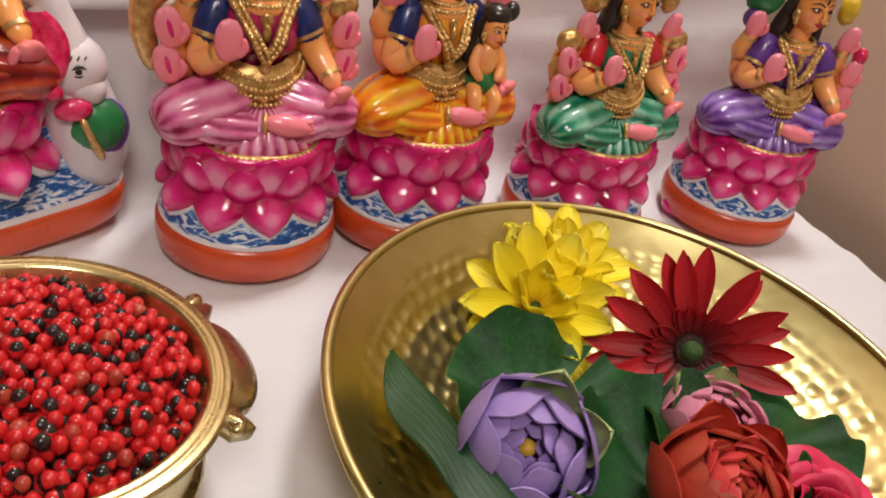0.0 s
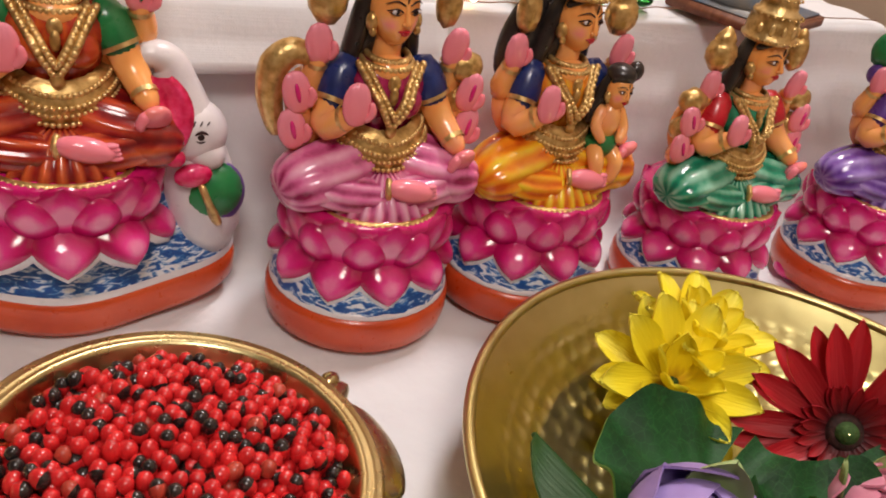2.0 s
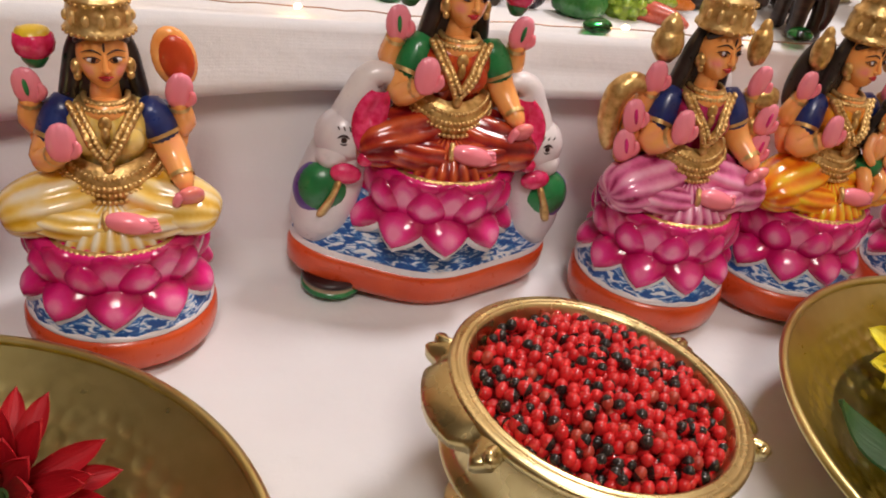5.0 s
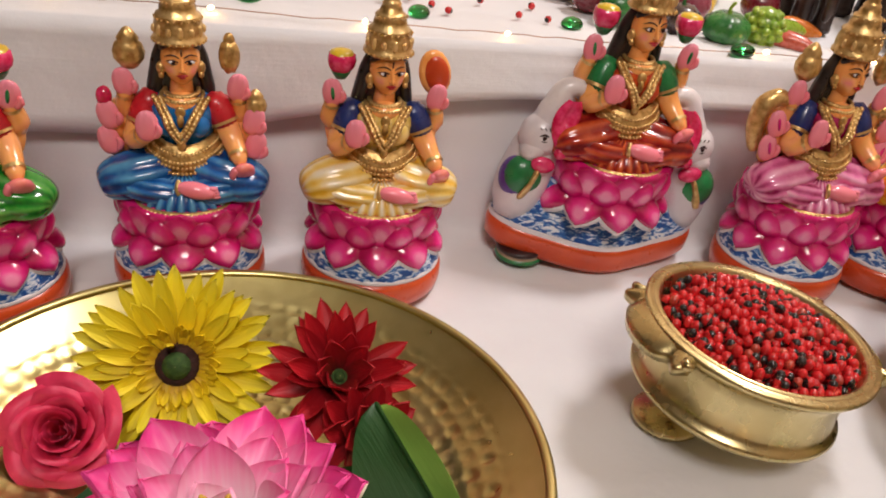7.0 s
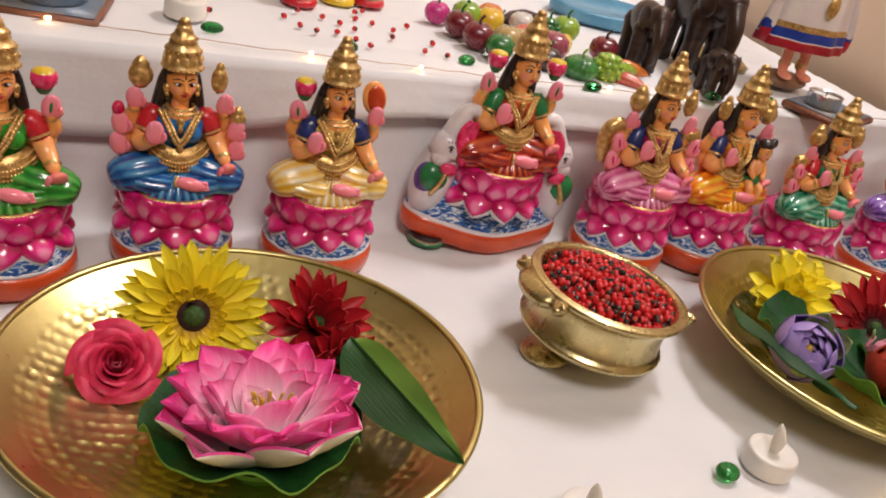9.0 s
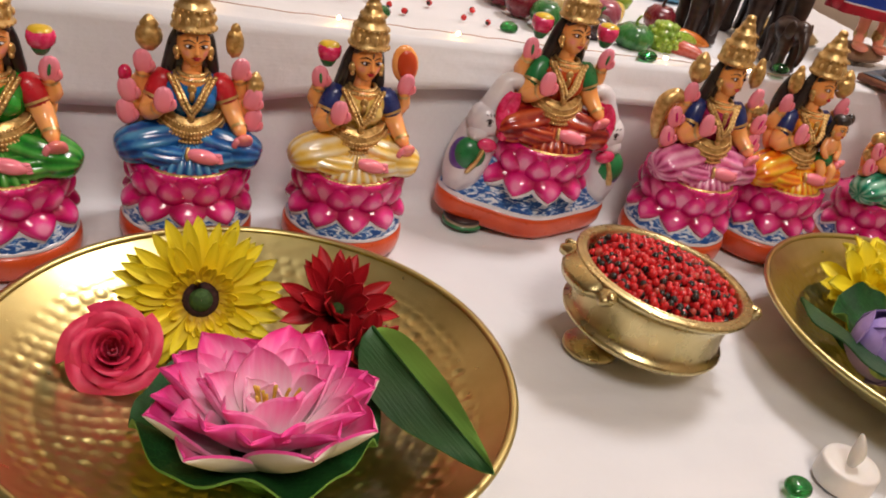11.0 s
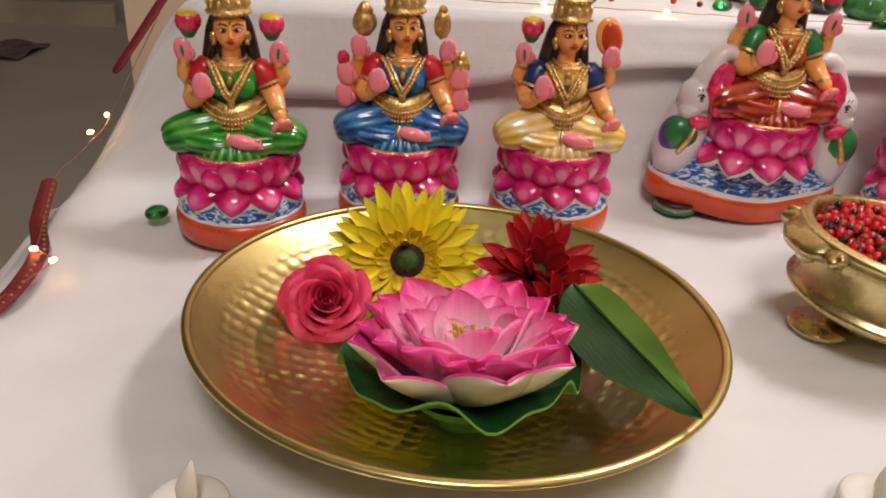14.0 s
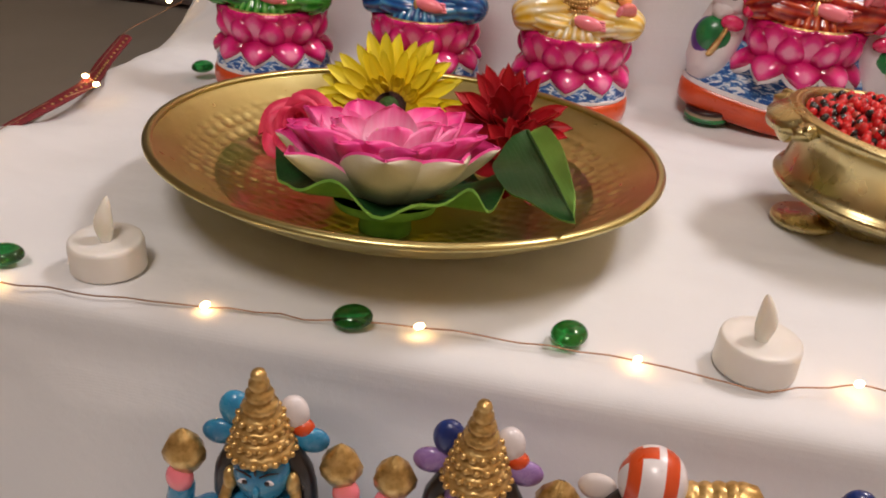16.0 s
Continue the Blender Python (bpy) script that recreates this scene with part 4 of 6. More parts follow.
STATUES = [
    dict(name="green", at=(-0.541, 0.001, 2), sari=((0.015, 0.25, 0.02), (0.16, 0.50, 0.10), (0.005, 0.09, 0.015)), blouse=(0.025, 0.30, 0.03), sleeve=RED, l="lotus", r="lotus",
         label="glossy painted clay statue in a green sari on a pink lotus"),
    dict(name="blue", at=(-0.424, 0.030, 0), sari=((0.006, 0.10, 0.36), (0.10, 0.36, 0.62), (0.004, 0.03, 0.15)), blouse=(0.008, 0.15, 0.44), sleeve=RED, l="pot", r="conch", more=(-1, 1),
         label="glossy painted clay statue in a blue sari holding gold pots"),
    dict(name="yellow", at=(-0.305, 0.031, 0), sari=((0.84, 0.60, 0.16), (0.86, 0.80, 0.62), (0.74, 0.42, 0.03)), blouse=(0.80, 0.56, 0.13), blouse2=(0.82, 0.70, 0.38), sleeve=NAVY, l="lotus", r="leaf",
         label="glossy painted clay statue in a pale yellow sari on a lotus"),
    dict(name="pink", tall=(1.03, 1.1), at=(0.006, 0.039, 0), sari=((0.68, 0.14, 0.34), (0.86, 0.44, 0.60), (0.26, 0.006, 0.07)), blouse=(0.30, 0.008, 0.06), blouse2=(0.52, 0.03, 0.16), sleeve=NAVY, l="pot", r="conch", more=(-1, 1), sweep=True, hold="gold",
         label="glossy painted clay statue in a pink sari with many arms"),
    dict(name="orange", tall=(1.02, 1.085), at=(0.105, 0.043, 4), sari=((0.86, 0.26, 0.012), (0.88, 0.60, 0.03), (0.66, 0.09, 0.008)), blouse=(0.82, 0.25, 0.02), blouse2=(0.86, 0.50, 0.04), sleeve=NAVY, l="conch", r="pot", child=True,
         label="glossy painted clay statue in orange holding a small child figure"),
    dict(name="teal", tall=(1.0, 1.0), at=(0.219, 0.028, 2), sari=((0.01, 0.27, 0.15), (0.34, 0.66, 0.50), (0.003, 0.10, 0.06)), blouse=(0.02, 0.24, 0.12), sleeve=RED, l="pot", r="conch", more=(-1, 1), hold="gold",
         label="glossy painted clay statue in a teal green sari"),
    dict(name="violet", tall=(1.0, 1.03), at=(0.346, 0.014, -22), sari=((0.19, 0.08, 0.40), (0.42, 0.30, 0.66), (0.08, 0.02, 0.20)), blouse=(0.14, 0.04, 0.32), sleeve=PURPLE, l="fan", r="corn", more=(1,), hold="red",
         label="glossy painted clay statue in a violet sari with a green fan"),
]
for spec in STATUES:
    s = Shape()
    lotus_seat(s)
    seated(s, spec)
    w, h = spec.get("tall", (1, 1))
    s.moved(Matrix.Diagonal((w, w, h, 1)))
    x, y, yaw = spec["at"]
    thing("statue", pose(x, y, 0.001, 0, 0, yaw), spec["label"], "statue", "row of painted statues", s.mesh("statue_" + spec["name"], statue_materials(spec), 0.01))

# the statue between two white elephants, one end propped on a painted roll
spec = dict(name="maroon", sari=((0.34, 0.018, 0.010), (0.66, 0.12, 0.03), (0.15, 0.004, 0.008)), blouse=(0.46, 0.035, 0.012), blouse2=(0.70, 0.14, 0.02), sleeve=GREEN, l="lotus", r="lotus")
s = Shape()
fig = Shape()
lotus_seat(fig, False)
seated(fig, spec)
s.join(fig.moved(Matrix.Translation((0, -0.3, 1.35)) @ Matrix.Diagonal((1.03, 1.0, 1.06, 1))))


def slab(s, prof, mi, ratio, sag):
    s.lathe(prof, mi, 72, ratio, (0, 0.2, 0))
    v = s.v[-1]
    k = np.clip(-v[:, 1] / 3, 0, 1)
    v[:, 1] += k * (0.55 - 0.55 * np.cos(v[:, 0] * 0.72)) * 0.45
    v[:, 2] -= sag * np.cos(np.clip(v[:, 0] / 7.5, -1, 1) * math.pi / 2) * 0.9


slab(s, [(5.5, 1.1), (7.5, 1.05), (7.8, 1.4), (7.85, 2.4), (7.7, 2.9), (6.0, 3.0)], M_BASE, 0.47, 0.9)
slab(s, [(7.72, 2.85), (7.76, 3.05), (7.62, 3.22)], M_WHITE, 0.47, 0.9)
slab(s, [(7.66, 3.12), (7.4, 3.5), (6.7, 4.4), (5.8, 6.0), (5.0, 7.4), (4.2, 8.2), (0.1, 8.4)], M_WAVE, 0.46, 0.9)
for e in (-1, 1):
    # body, head lowered outwards, trunk arched up beside the arm
    s.tube([(4.3 * e, 0.2, 10.2), (5.3 * e, 0.0, 8.0), (6.0 * e, -0.3, 5.9), (6.3 * e, -0.3, 4.3)], [1.3, 1.75, 1.85, 1.6], M_WHITE, 24, 5)
    s.ell((5.45 * e, -0.75, 9.4), (1.55, 1.35, 1.55), M_WHITE, (0, 30 * e, 0), 24, 16)
    s.ell((5.95 * e, -1.15, 8.55), (1.0, 0.9, 0.85), M_WHITE, (0, 30 * e, 0), 20, 12)
    s.tube([(5.2 * e, -0.6, 10.0), (4.75 * e, -0.45, 11.4), (4.35 * e, -0.4, 12.5), (3.55 * e, -0.5, 12.75), (3.0 * e, -0.5, 12.1)], [1.25, 1.0, 0.78, 0.62, 0.42], M_WHITE, 18, 6)
    # ear: a crimson drop with a raised rim and a hollow in it
    U, V = np.meshgrid(np.linspace(0, 1, 18), np.linspace(-1, 1, 15), indexing="ij")
    wide = 1.15 * np.sqrt(np.sin(np.pi * np.clip(0.04 + 0.92 * U, 0, 1))) * (1.0 - 0.52 * U)
    rim = 0.30 * (1 - V ** 4) - 0.38 * np.exp(-(V / 0.38) ** 2 - ((U - 0.32) / 0.17) ** 2)
    X = (4.0 + 0.25 * U + 0.35 * np.sin(U * 3)) * e + wide * V
    s.grid(np.stack([X, -1.55 - 0.75 * U - rim, 12.3 - 3.7 * U], -1), M_EAR)
    s.t[-1] = np.clip(0.45 + 0.3 * (1 - V ** 2), 0, 1).ravel()
    s.ell((4.5 * e, -2.45, 8.85), (0.45, 0.35, 0.42), M_EAR)
    # cloth on the flank with a purple edge and a gold stripe
    s.ell((6.35 * e, -1.0, 6.25), (1.55, 1.15, 1.75), M_EXTRA, (0, 22 * e, 0), 22, 14)
    s.ell((6.3 * e, -1.2, 6.5), (1.48, 1.1, 1.55), M_GRN, (0, 22 * e, 0), 22, 14)
    s.tube([(5.75 * e, -2.2, 7.2), (6.1 * e, -2.36, 6.3), (6.45 * e, -2.1, 5.4)], 0.30, M_GOLD, 10, 3, 0.6)
    s.t[-1][:] = 0.6
    s.ell((5.35 * e, -2.0, 7.75), (0.85, 0.42, 0.58), M_EAR, (0, -10 * e, 0))
    s.t[-1][:] = 0.7
    s.tube([(5.25 * e, -1.98, 9.62), (5.65 * e, -2.04, 9.92), (6.1 * e, -1.86, 9.6)], [0.03, 0.08, 0.03], M_INK, 6, 4)
    s.tube([(5.25 * e, -1.98, 9.60), (5.62 * e, -2.08, 9.42), (6.1 * e, -1.86, 9.58)], [0.03, 0.05, 0.03], M_INK, 6, 4)
    s.ell((5.62 * e, -2.03, 9.65), (0.16, 0.08, 0.17), M_INK)
    for k in range(3):
        s.tube([((5.3 + 0.3 * k) * e, -1.93, 10.12 + 0.05 * k), ((5.38 + 0.3 * k) * e, -1.90, 10.34)], 0.035, M_INK, 5, 1)
    s.tube([(4.55 * e, -1.65, 10.6), (4.72 * e, -1.82, 10.1), (4.62 * e, -1.9, 9.6)], [0.03, 0.07, 0.03], M_INK, 6, 3)
thing("statue", pose(-0.136, 0.071, -0.0015, 0, 1.7, 0) @ Matrix.Scale(1.04, 4), "painted clay statue seated between two white elephant shapes", "statue", "row of painted statues", s.mesh("statue_elephants", statue_materials(spec), 0.01))

ROLL_TAN = paint("tan_thread", (0.40, 0.30, 0.20), None, 120, 0.6)
s = Shape()
bands = [(0.0, 0.0), (0.0165, 0.0), (0.018, 0.0015), (0.018, 0.006), (0.0172, 0.0065), (0.0172, 0.011), (0.018, 0.0115), (0.018, 0.015), (0.0165, 0.0165), (0.0, 0.0165)]
s.lathe([(max(r, 0.0002), z) for r, z in bands], 0, 36, 1, (0, 0, 0), None, lambda i, j: 1 if 4 <= i <= 5 else (2 if i >= 6 else 0))
thing("thread_roll", pose(-0.191, 0.061, 0.0005) @ Matrix.Diagonal((1, 1, 0.62, 1)), "small painted roll propping up the elephant statue", "roll", "", s.mesh("thread_roll", [GREEN, ROLL_TAN, INK]))
s = Shape().lathe([(0.0002, 0), (0.008, 0), (0.0095, 0.002), (0.009, 0.005), (0.0002, 0.0055)], 0, 24)
thing("prop", pose(0.012, 0.010, 0.0003), "small dark violet prop under the pink statue", "prop", "statue props", s.mesh("prop_violet", PURPLE))
s = Shape().lathe([(0.0002, 0), (0.010, 0), (0.0125, 0.003), (0.011, 0.009), (0.0002, 0.010)], 0, 24)
thing("prop", pose(0.311, 0.022, 0.0003), "small magenta prop beside the violet statue", "prop", "statue props", s.mesh("prop_magenta", LOTUS))


# ---- flowers ----
def petal(L, W, cup=0.2, curl=0.2, point=0.5, th=0.0009, notch=0.0, nu=8, nv=7, ruffle=0.0, under=0):
    """One petal along its own y axis, faces z: a thin solid with a raised rim."""
    u = np.sin(np.linspace(0, 1, nu + 2) * math.pi / 2)
    v = np.linspace(-1, 1, nv)
    U, V = np.meshgrid(u, v, indexing="ij")
    far = np.clip((U - 0.56) / 0.44, 0, 1)
    wide = W * np.where(U < 0.56, 0.30 + 0.70 * np.sin(np.pi / 2 * U / 0.56), np.sqrt(np.maximum(0, 1 - far ** 2)) ** (1 + 0.6 * point) + 0.03)
    X = wide * V
    Y = L * U - notch * L * (U > 0.99) * (1 - np.abs(V)) + 0.04 * L * (1 - V * V) * U
    Z = cup * wide * V * V * (0.3 + 0.7 * U) * 1.6 + curl * L * U * U + ruffle * np.sin(V * 9 + U * 5) * U
    top = np.stack([X, Y, Z + th / 2], -1)
    bot = np.stack([X, Y, Z - th / 2], -1)
    s = Shape().grid(top).grid(bot, under)
    rim = lambda g: np.concatenate([g[:, 0], g[-1, 1:-1], g[::-1, -1], g[0, -2:0:-1]])
    s.grid(np.array([rim(top), rim(bot)]), 0, False, True)
    return s


def up_to(centre, normal, spin=0):
    return Matrix.Translation(centre) @ Vector(normal).to_track_quat("Z", "Y").to_matrix().to_4x4() @ Matrix.Rotation(radians(spin), 4, "Z")


def flower(name, m, label, rings, seed, group="floating flowers"):
    """rings: (count, mesh, radius, height, lift degrees, phase, wobble)."""
    rnd = random.Random(seed)
    f = thing(name, m, label, "flower", group)
    for n, me, r, h, lift, phase, wob in rings:
        for i in range(n):
            a = 360 * (i + phase) / n + rnd.uniform(-wob, wob)
            k = rnd.uniform(0.92, 1.06)
            part("petal", me, f, "", Matrix.Rotation(radians(a), 4, "Z") @ pose(0, r, h, lift + rnd.uniform(-wob, wob), rnd.uniform(-wob, wob), 0) @ Matrix.Scale(k, 4))
    return f


Y1 = graded("yellow_petal", [(0.0, (0.50, 0.24, 0.005)), (0.25, (0.88, 0.66, 0.010)), (0.8, (0.94, 0.80, 0.02)), (1.0, (0.94, 0.82, 0.05))], 0.045, 0.55, 0.5)
Y2 = graded("lemon_petal", [(0.0, (0.62, 0.36, 0.005)), (0.2, (0.86, 0.68, 0.010)), (0.8, (0.90, 0.76, 0.02)), (1.0, (0.90, 0.80, 0.06))], 0.036, 0.55, 0.5)
R1 = graded("crimson_petal", [(0.0, (0.08, 0.002, 0.005)), (0.4, (0.36, 0.005, 0.012)), (1.0, (0.52, 0.008, 0.018))], 0.036, 0.5, 0.5)
PK = graded("lotus_petal", [(0.10, (0.92, 0.86, 0.76)), (0.40, (0.94, 0.66, 0.76)), (0.66, (0.95, 0.32, 0.56)), (0.92, (0.92, 0.07, 0.36))], 0.043, 0.45, 0.12)
PKO = graded("pale_outer_petal", [(0.0, (0.48, 0.55, 0.30)), (0.3, (0.72, 0.74, 0.54)), (0.7, (0.84, 0.80, 0.68)), (1.0, (0.80, 0.74, 0.58))], 0.046, 0.5, 0.1)
ROSE = paint("rose_foam", (0.74, 0.040, 0.125), (0.58, 0.018, 0.07), 90, 0.5, bump=0.2)
VIOLET = paint("lilac_foam", (0.42, 0.31, 0.66), (0.32, 0.22, 0.54), 70, 0.55, bump=0.15)
PINKF = paint("dusty_pink_foam", (0.78, 0.36, 0.46), (0.66, 0.22, 0.33), 80, 0.5, bump=0.15)
BRICK = paint("brick_red_foam", (0.52, 0.045, 0.025), (0.36, 0.05, 0.02), 60, 0.5, bump=0.15)
CORAL = paint("coral_red_foam", (0.70, 0.075, 0.06), (0.60, 0.045, 0.045), 60, 0.5, bump=0.15)
SEPAL = graded("pale_green_foam", [(0.0, (0.18, 0.30, 0.08)), (0.6, (0.34, 0.48, 0.16)), (1.0, (0.42, 0.56, 0.22))], 0.026, 0.55, 0.1)
LEAF = graded("dark_leaf", [(0.0, (0.008, 0.060, 0.008)), (0.5, (0.005, 0.040, 0.007)), (1.0, (0.009, 0.065, 0.010))], 0.13, 0.5, 0.3)
LEAF_PALE = graded("pale_leaf_back", [(0.0, (0.24, 0.50, 0.08)), (0.5, (0.22, 0.46, 0.08)), (1.0, (0.18, 0.40, 0.07))], 0.13, 0.55, 0.2)
DARK_EYE = paint("flower_eye", (0.05, 0.012, 0.008), (0.02, 0.006, 0.004), 300, 0.8, bump=0.8, bscale=500)
MOSS = paint("flower_green_eye", (0.05, 0.12, 0.02), (0.03, 0.07, 0.012), 300, 0.8, bump=0.8, bscale=600)
STAMEN = paint("stamen_yellow", (0.80, 0.50, 0.06), None, 200, 0.5)


def pad_material():
    m, N, L, b = nodes_of("lily_pad_foam")
    tc = N.new("ShaderNodeTexCoord").outputs["Object"]
    v = N.new("ShaderNodeTexVoronoi")
    v.feature = "DISTANCE_TO_EDGE"
    v.inputs["Scale"].default_value = 260
    n = N.new("ShaderNodeTexNoise")
    n.inputs["Scale"].default_value, n.inputs["Detail"].default_value = 60, 6
    L.new(tc, v.inputs["Vector"])
    L.new(tc, n.inputs["Vector"])
    r = ramp_node(N, [(0.35, (0.004, 0.036, 0.007)), (0.65, (0.009, 0.075, 0.014))])
    L.new(n.outputs["Fac"], r.inputs["Fac"])
    mx = N.new("ShaderNodeMix")
    mx.data_type = "RGBA"
    vr = ramp_node(N, [(0.0, (1, 1, 1)), (0.05, (0, 0, 0))])
    L.new(v.outputs["Distance"], vr.inputs["Fac"])
    sc = N.new("ShaderNodeMath")
    sc.operation, sc.inputs[1].default_value = "MULTIPLY", 0.45
    L.new(vr.outputs["Color"], sc.inputs[0])
    L.new(sc.outputs[0], mx.inputs["Factor"])
    L.new(r.outputs["Color"], mx.inputs["A"])
    mx.inputs["B"].default_value = (0.025, 0.15, 0.03, 1)
    L.new(mx.outputs["Result"], b.inputs["Base Color"])
    b.inputs["Specular IOR Level"].default_value = 0.3
    finish(N, L, b, 0.55, 0.3, 500, tc)
    return m


PAD = pad_material()
PAD_EDGE = paint("lily_pad_edge", (0.20, 0.42, 0.07), (0.13, 0.32, 0.05), 60, 0.5)


def lily_pad(name, m, R, label, rise=0.006, waves_n=5, seed=0, th=0.0016, parent=None):
    """A round foam leaf with a wavy pale rim and radial veins."""
    rnd = random.Random(seed)
    ph = rnd.uniform(0, 6)
    r = np.linspace(0.02, 1, 14)
    a = np.linspace(0.06, 2 * np.pi - 0.06, 90)
    RR, AA = np.meshgrid(r, a, indexing="ij")
    rad = RR * R * (1 + 0.03 * np.sin(3 * AA + ph))
    Z = rise * RR ** 3 + 0.0055 * RR ** 3 * np.sin(waves_n * AA + ph) + 0.0030 * RR ** 4 * np.sin(11 * AA + 2 * ph) + 0.0006 * np.cos(AA * 14) * RR
    top = np.stack([rad * np.cos(AA), rad * np.sin(AA), Z + th], -1)
    bot = top - np.array((0, 0, th))
    s = Shape().grid(top, 0).grid(bot, 1)
    ring = lambda g: np.concatenate([g[:, 0], g[-1, 1:-1], g[::-1, -1], g[0, -2:0:-1]])
    s.grid(np.array([ring(top), ring(bot)]), 1, False, True)
    me = s.mesh(name, [PAD, PAD_EDGE], weld=False)
    if parent:
        return part(name, me, parent, label, m)
    return thing(name, m, label, "leaf", "floating leaves", me)


def leaf_blade(name, m, L, W, label, roll=0.5, mats=(LEAF, LEAF_PALE), th=0.0012, bend=0.15, thin=1.0):
    """A long pointed leaf folded along its midrib; the half at its own left is turned over and shows its back. thin: that half's width to the other's."""
    u, v = np.linspace(0, 1, 30), np.linspace(-1, 1, 15)
    U, V = np.meshgrid(u, v, indexing="ij")
    wide = W * np.sin(np.pi * U ** 0.85) ** 0.75 * (1 - 0.35 * U) + 0.0006
    X = wide * V * np.where(V < 0, thin, 1.0)
    Y = L * U
    Z = roll * wide * np.abs(V) ** 1.2 + bend * L * (U - 0.3) ** 2 + 0.0018 * np.sin(U * 16 + V * 2) * np.abs(V)
    top = np.stack([X, Y, Z + th], -1)
    bot = np.stack([X, Y, Z], -1)
    pick = lambda i, j: 1 if j < 7 and thin < 1 else 0
    s = Shape().grid(top, 0, pick=pick).grid(bot, 0, pick=pick)
    ring = lambda g: np.concatenate([g[:, 0], g[-1, 1:-1], g[::-1, -1], g[0, -2:0:-1]])
    s.grid(np.array([ring(top), ring(bot)]), 1, False, True)
    ob = thing(name, m, label, "leaf", "floating leaves", s.mesh(name, list(mats), weld=False))
    line = [(0, L * t, bend * L * (t - 0.3) ** 2 + th * 1.1) for t in np.linspace(0.0, 0.97, 14)]
    part("midrib", Shape().tube(line, [0.0013] * 4 + [0.001] * 6 + [0.0006] * 4, 0, 8, 1).mesh("midrib", mats[0]), ob, "raised midrib")
    return ob


def leaf_pose(root, tip, side):
    """Along root to tip, with the leaf's own right half reaching towards side."""
    y = (Vector(tip) - Vector(root)).normalized()
    x = Vector(side)
    x = (x - y * x.dot(y)).normalized()
    return Matrix.Translation(root) @ Matrix((x, y, x.cross(y))).transposed().to_4x4()


def eye_part(f, R, h, m1, m2):
    s = Shape().lathe([(R * 1.0, -0.001), (R * 1.05, h * 0.4), (R * 0.8, h), (R * 0.5, h * 0.9)], 0, 30, 1, (0, 0, 0), lambda a, z: 1 + 0.06 * np.sin(a * 15))
    eye = part("flower_eye", s.mesh("flower_eye", m1), f, "fringed flower eye")
    s = Shape().lathe([(R * 0.62, h * 0.5), (R * 0.6, h * 1.05), (R * 0.3, h * 1.3), (0.0002, h * 1.35)], 0, 24)
    part("flower_centre", s.mesh("flower_centre", m2), eye, "rounded green flower centre")


# left bowl: yellow gerbera, crimson daisy, rose, lotus on its pad, leaf
ger_l, ger_s, ger_t = petal(0.043, 0.0050, 0.30, 0.02, 0.45, notch=0.06, ruffle=0.0004).mesh("gerbera_petal_long", Y1, weld=False), petal(0.032, 0.0040, 0.3, 0.10, 0.55, ruffle=0.0004).mesh("gerbera_petal_mid", Y1, weld=False), petal(0.013, 0.0024, 0.3, 0.3, 0.7, nu=5, nv=5).mesh("gerbera_petal_small", Y1, weld=False)
f = flower("gerbera", up_to((-0.417, -0.097, 0.030), (0.02, -0.86, 0.51), 5), "bright yellow artificial gerbera with a dark eye", [(22, ger_l, 0.008, 0.0, 3, 0, 5), (22, ger_l, 0.008, 0.003, 10, 0.5, 6), (22, ger_s, 0.008, 0.005, 16, 0.2, 7), (34, ger_t, 0.0115, 0.005, 28, 0, 9), (1, ger_t, 0.010, 0.010, 60, 0.02, 2)], 3)
eye_part(f, 0.0118, 0.010, DARK_EYE, MOSS)
cr_l, cr_s = petal(0.036, 0.0052, 0.35, 0.08, 0.75).mesh("daisy_petal_long", R1, weld=False), petal(0.026, 0.0058, 0.4, 0.12, 0.7).mesh("daisy_petal_mid", R1, weld=False)
f = flower("daisy", up_to((-0.336, -0.116, 0.034), (0.12, -0.62, 0.78), 10), "crimson red artificial daisy with pointed petals", [(15, cr_l, 0.004, 0.0, 12, 0, 9), (14, cr_l, 0.004, 0.003, 35, 0.5, 10), (10, cr_s, 0.003, 0.005, 58, 0.2, 10)], 8)
eye_part(f, 0.005, 0.008, MOSS, MOSS)
f = flower("daisy", up_to((-0.326, -0.146, 0.026), (0.4, -0.75, 0.5), 40), "small crimson red artificial daisy lying on its side", [(12, cr_s, 0.003, 0.0, 15, 0, 9), (9, cr_s, 0.003, 0.002, 45, 0.5, 10)], 9)
eye_part(f, 0.004, 0.006, MOSS, MOSS)


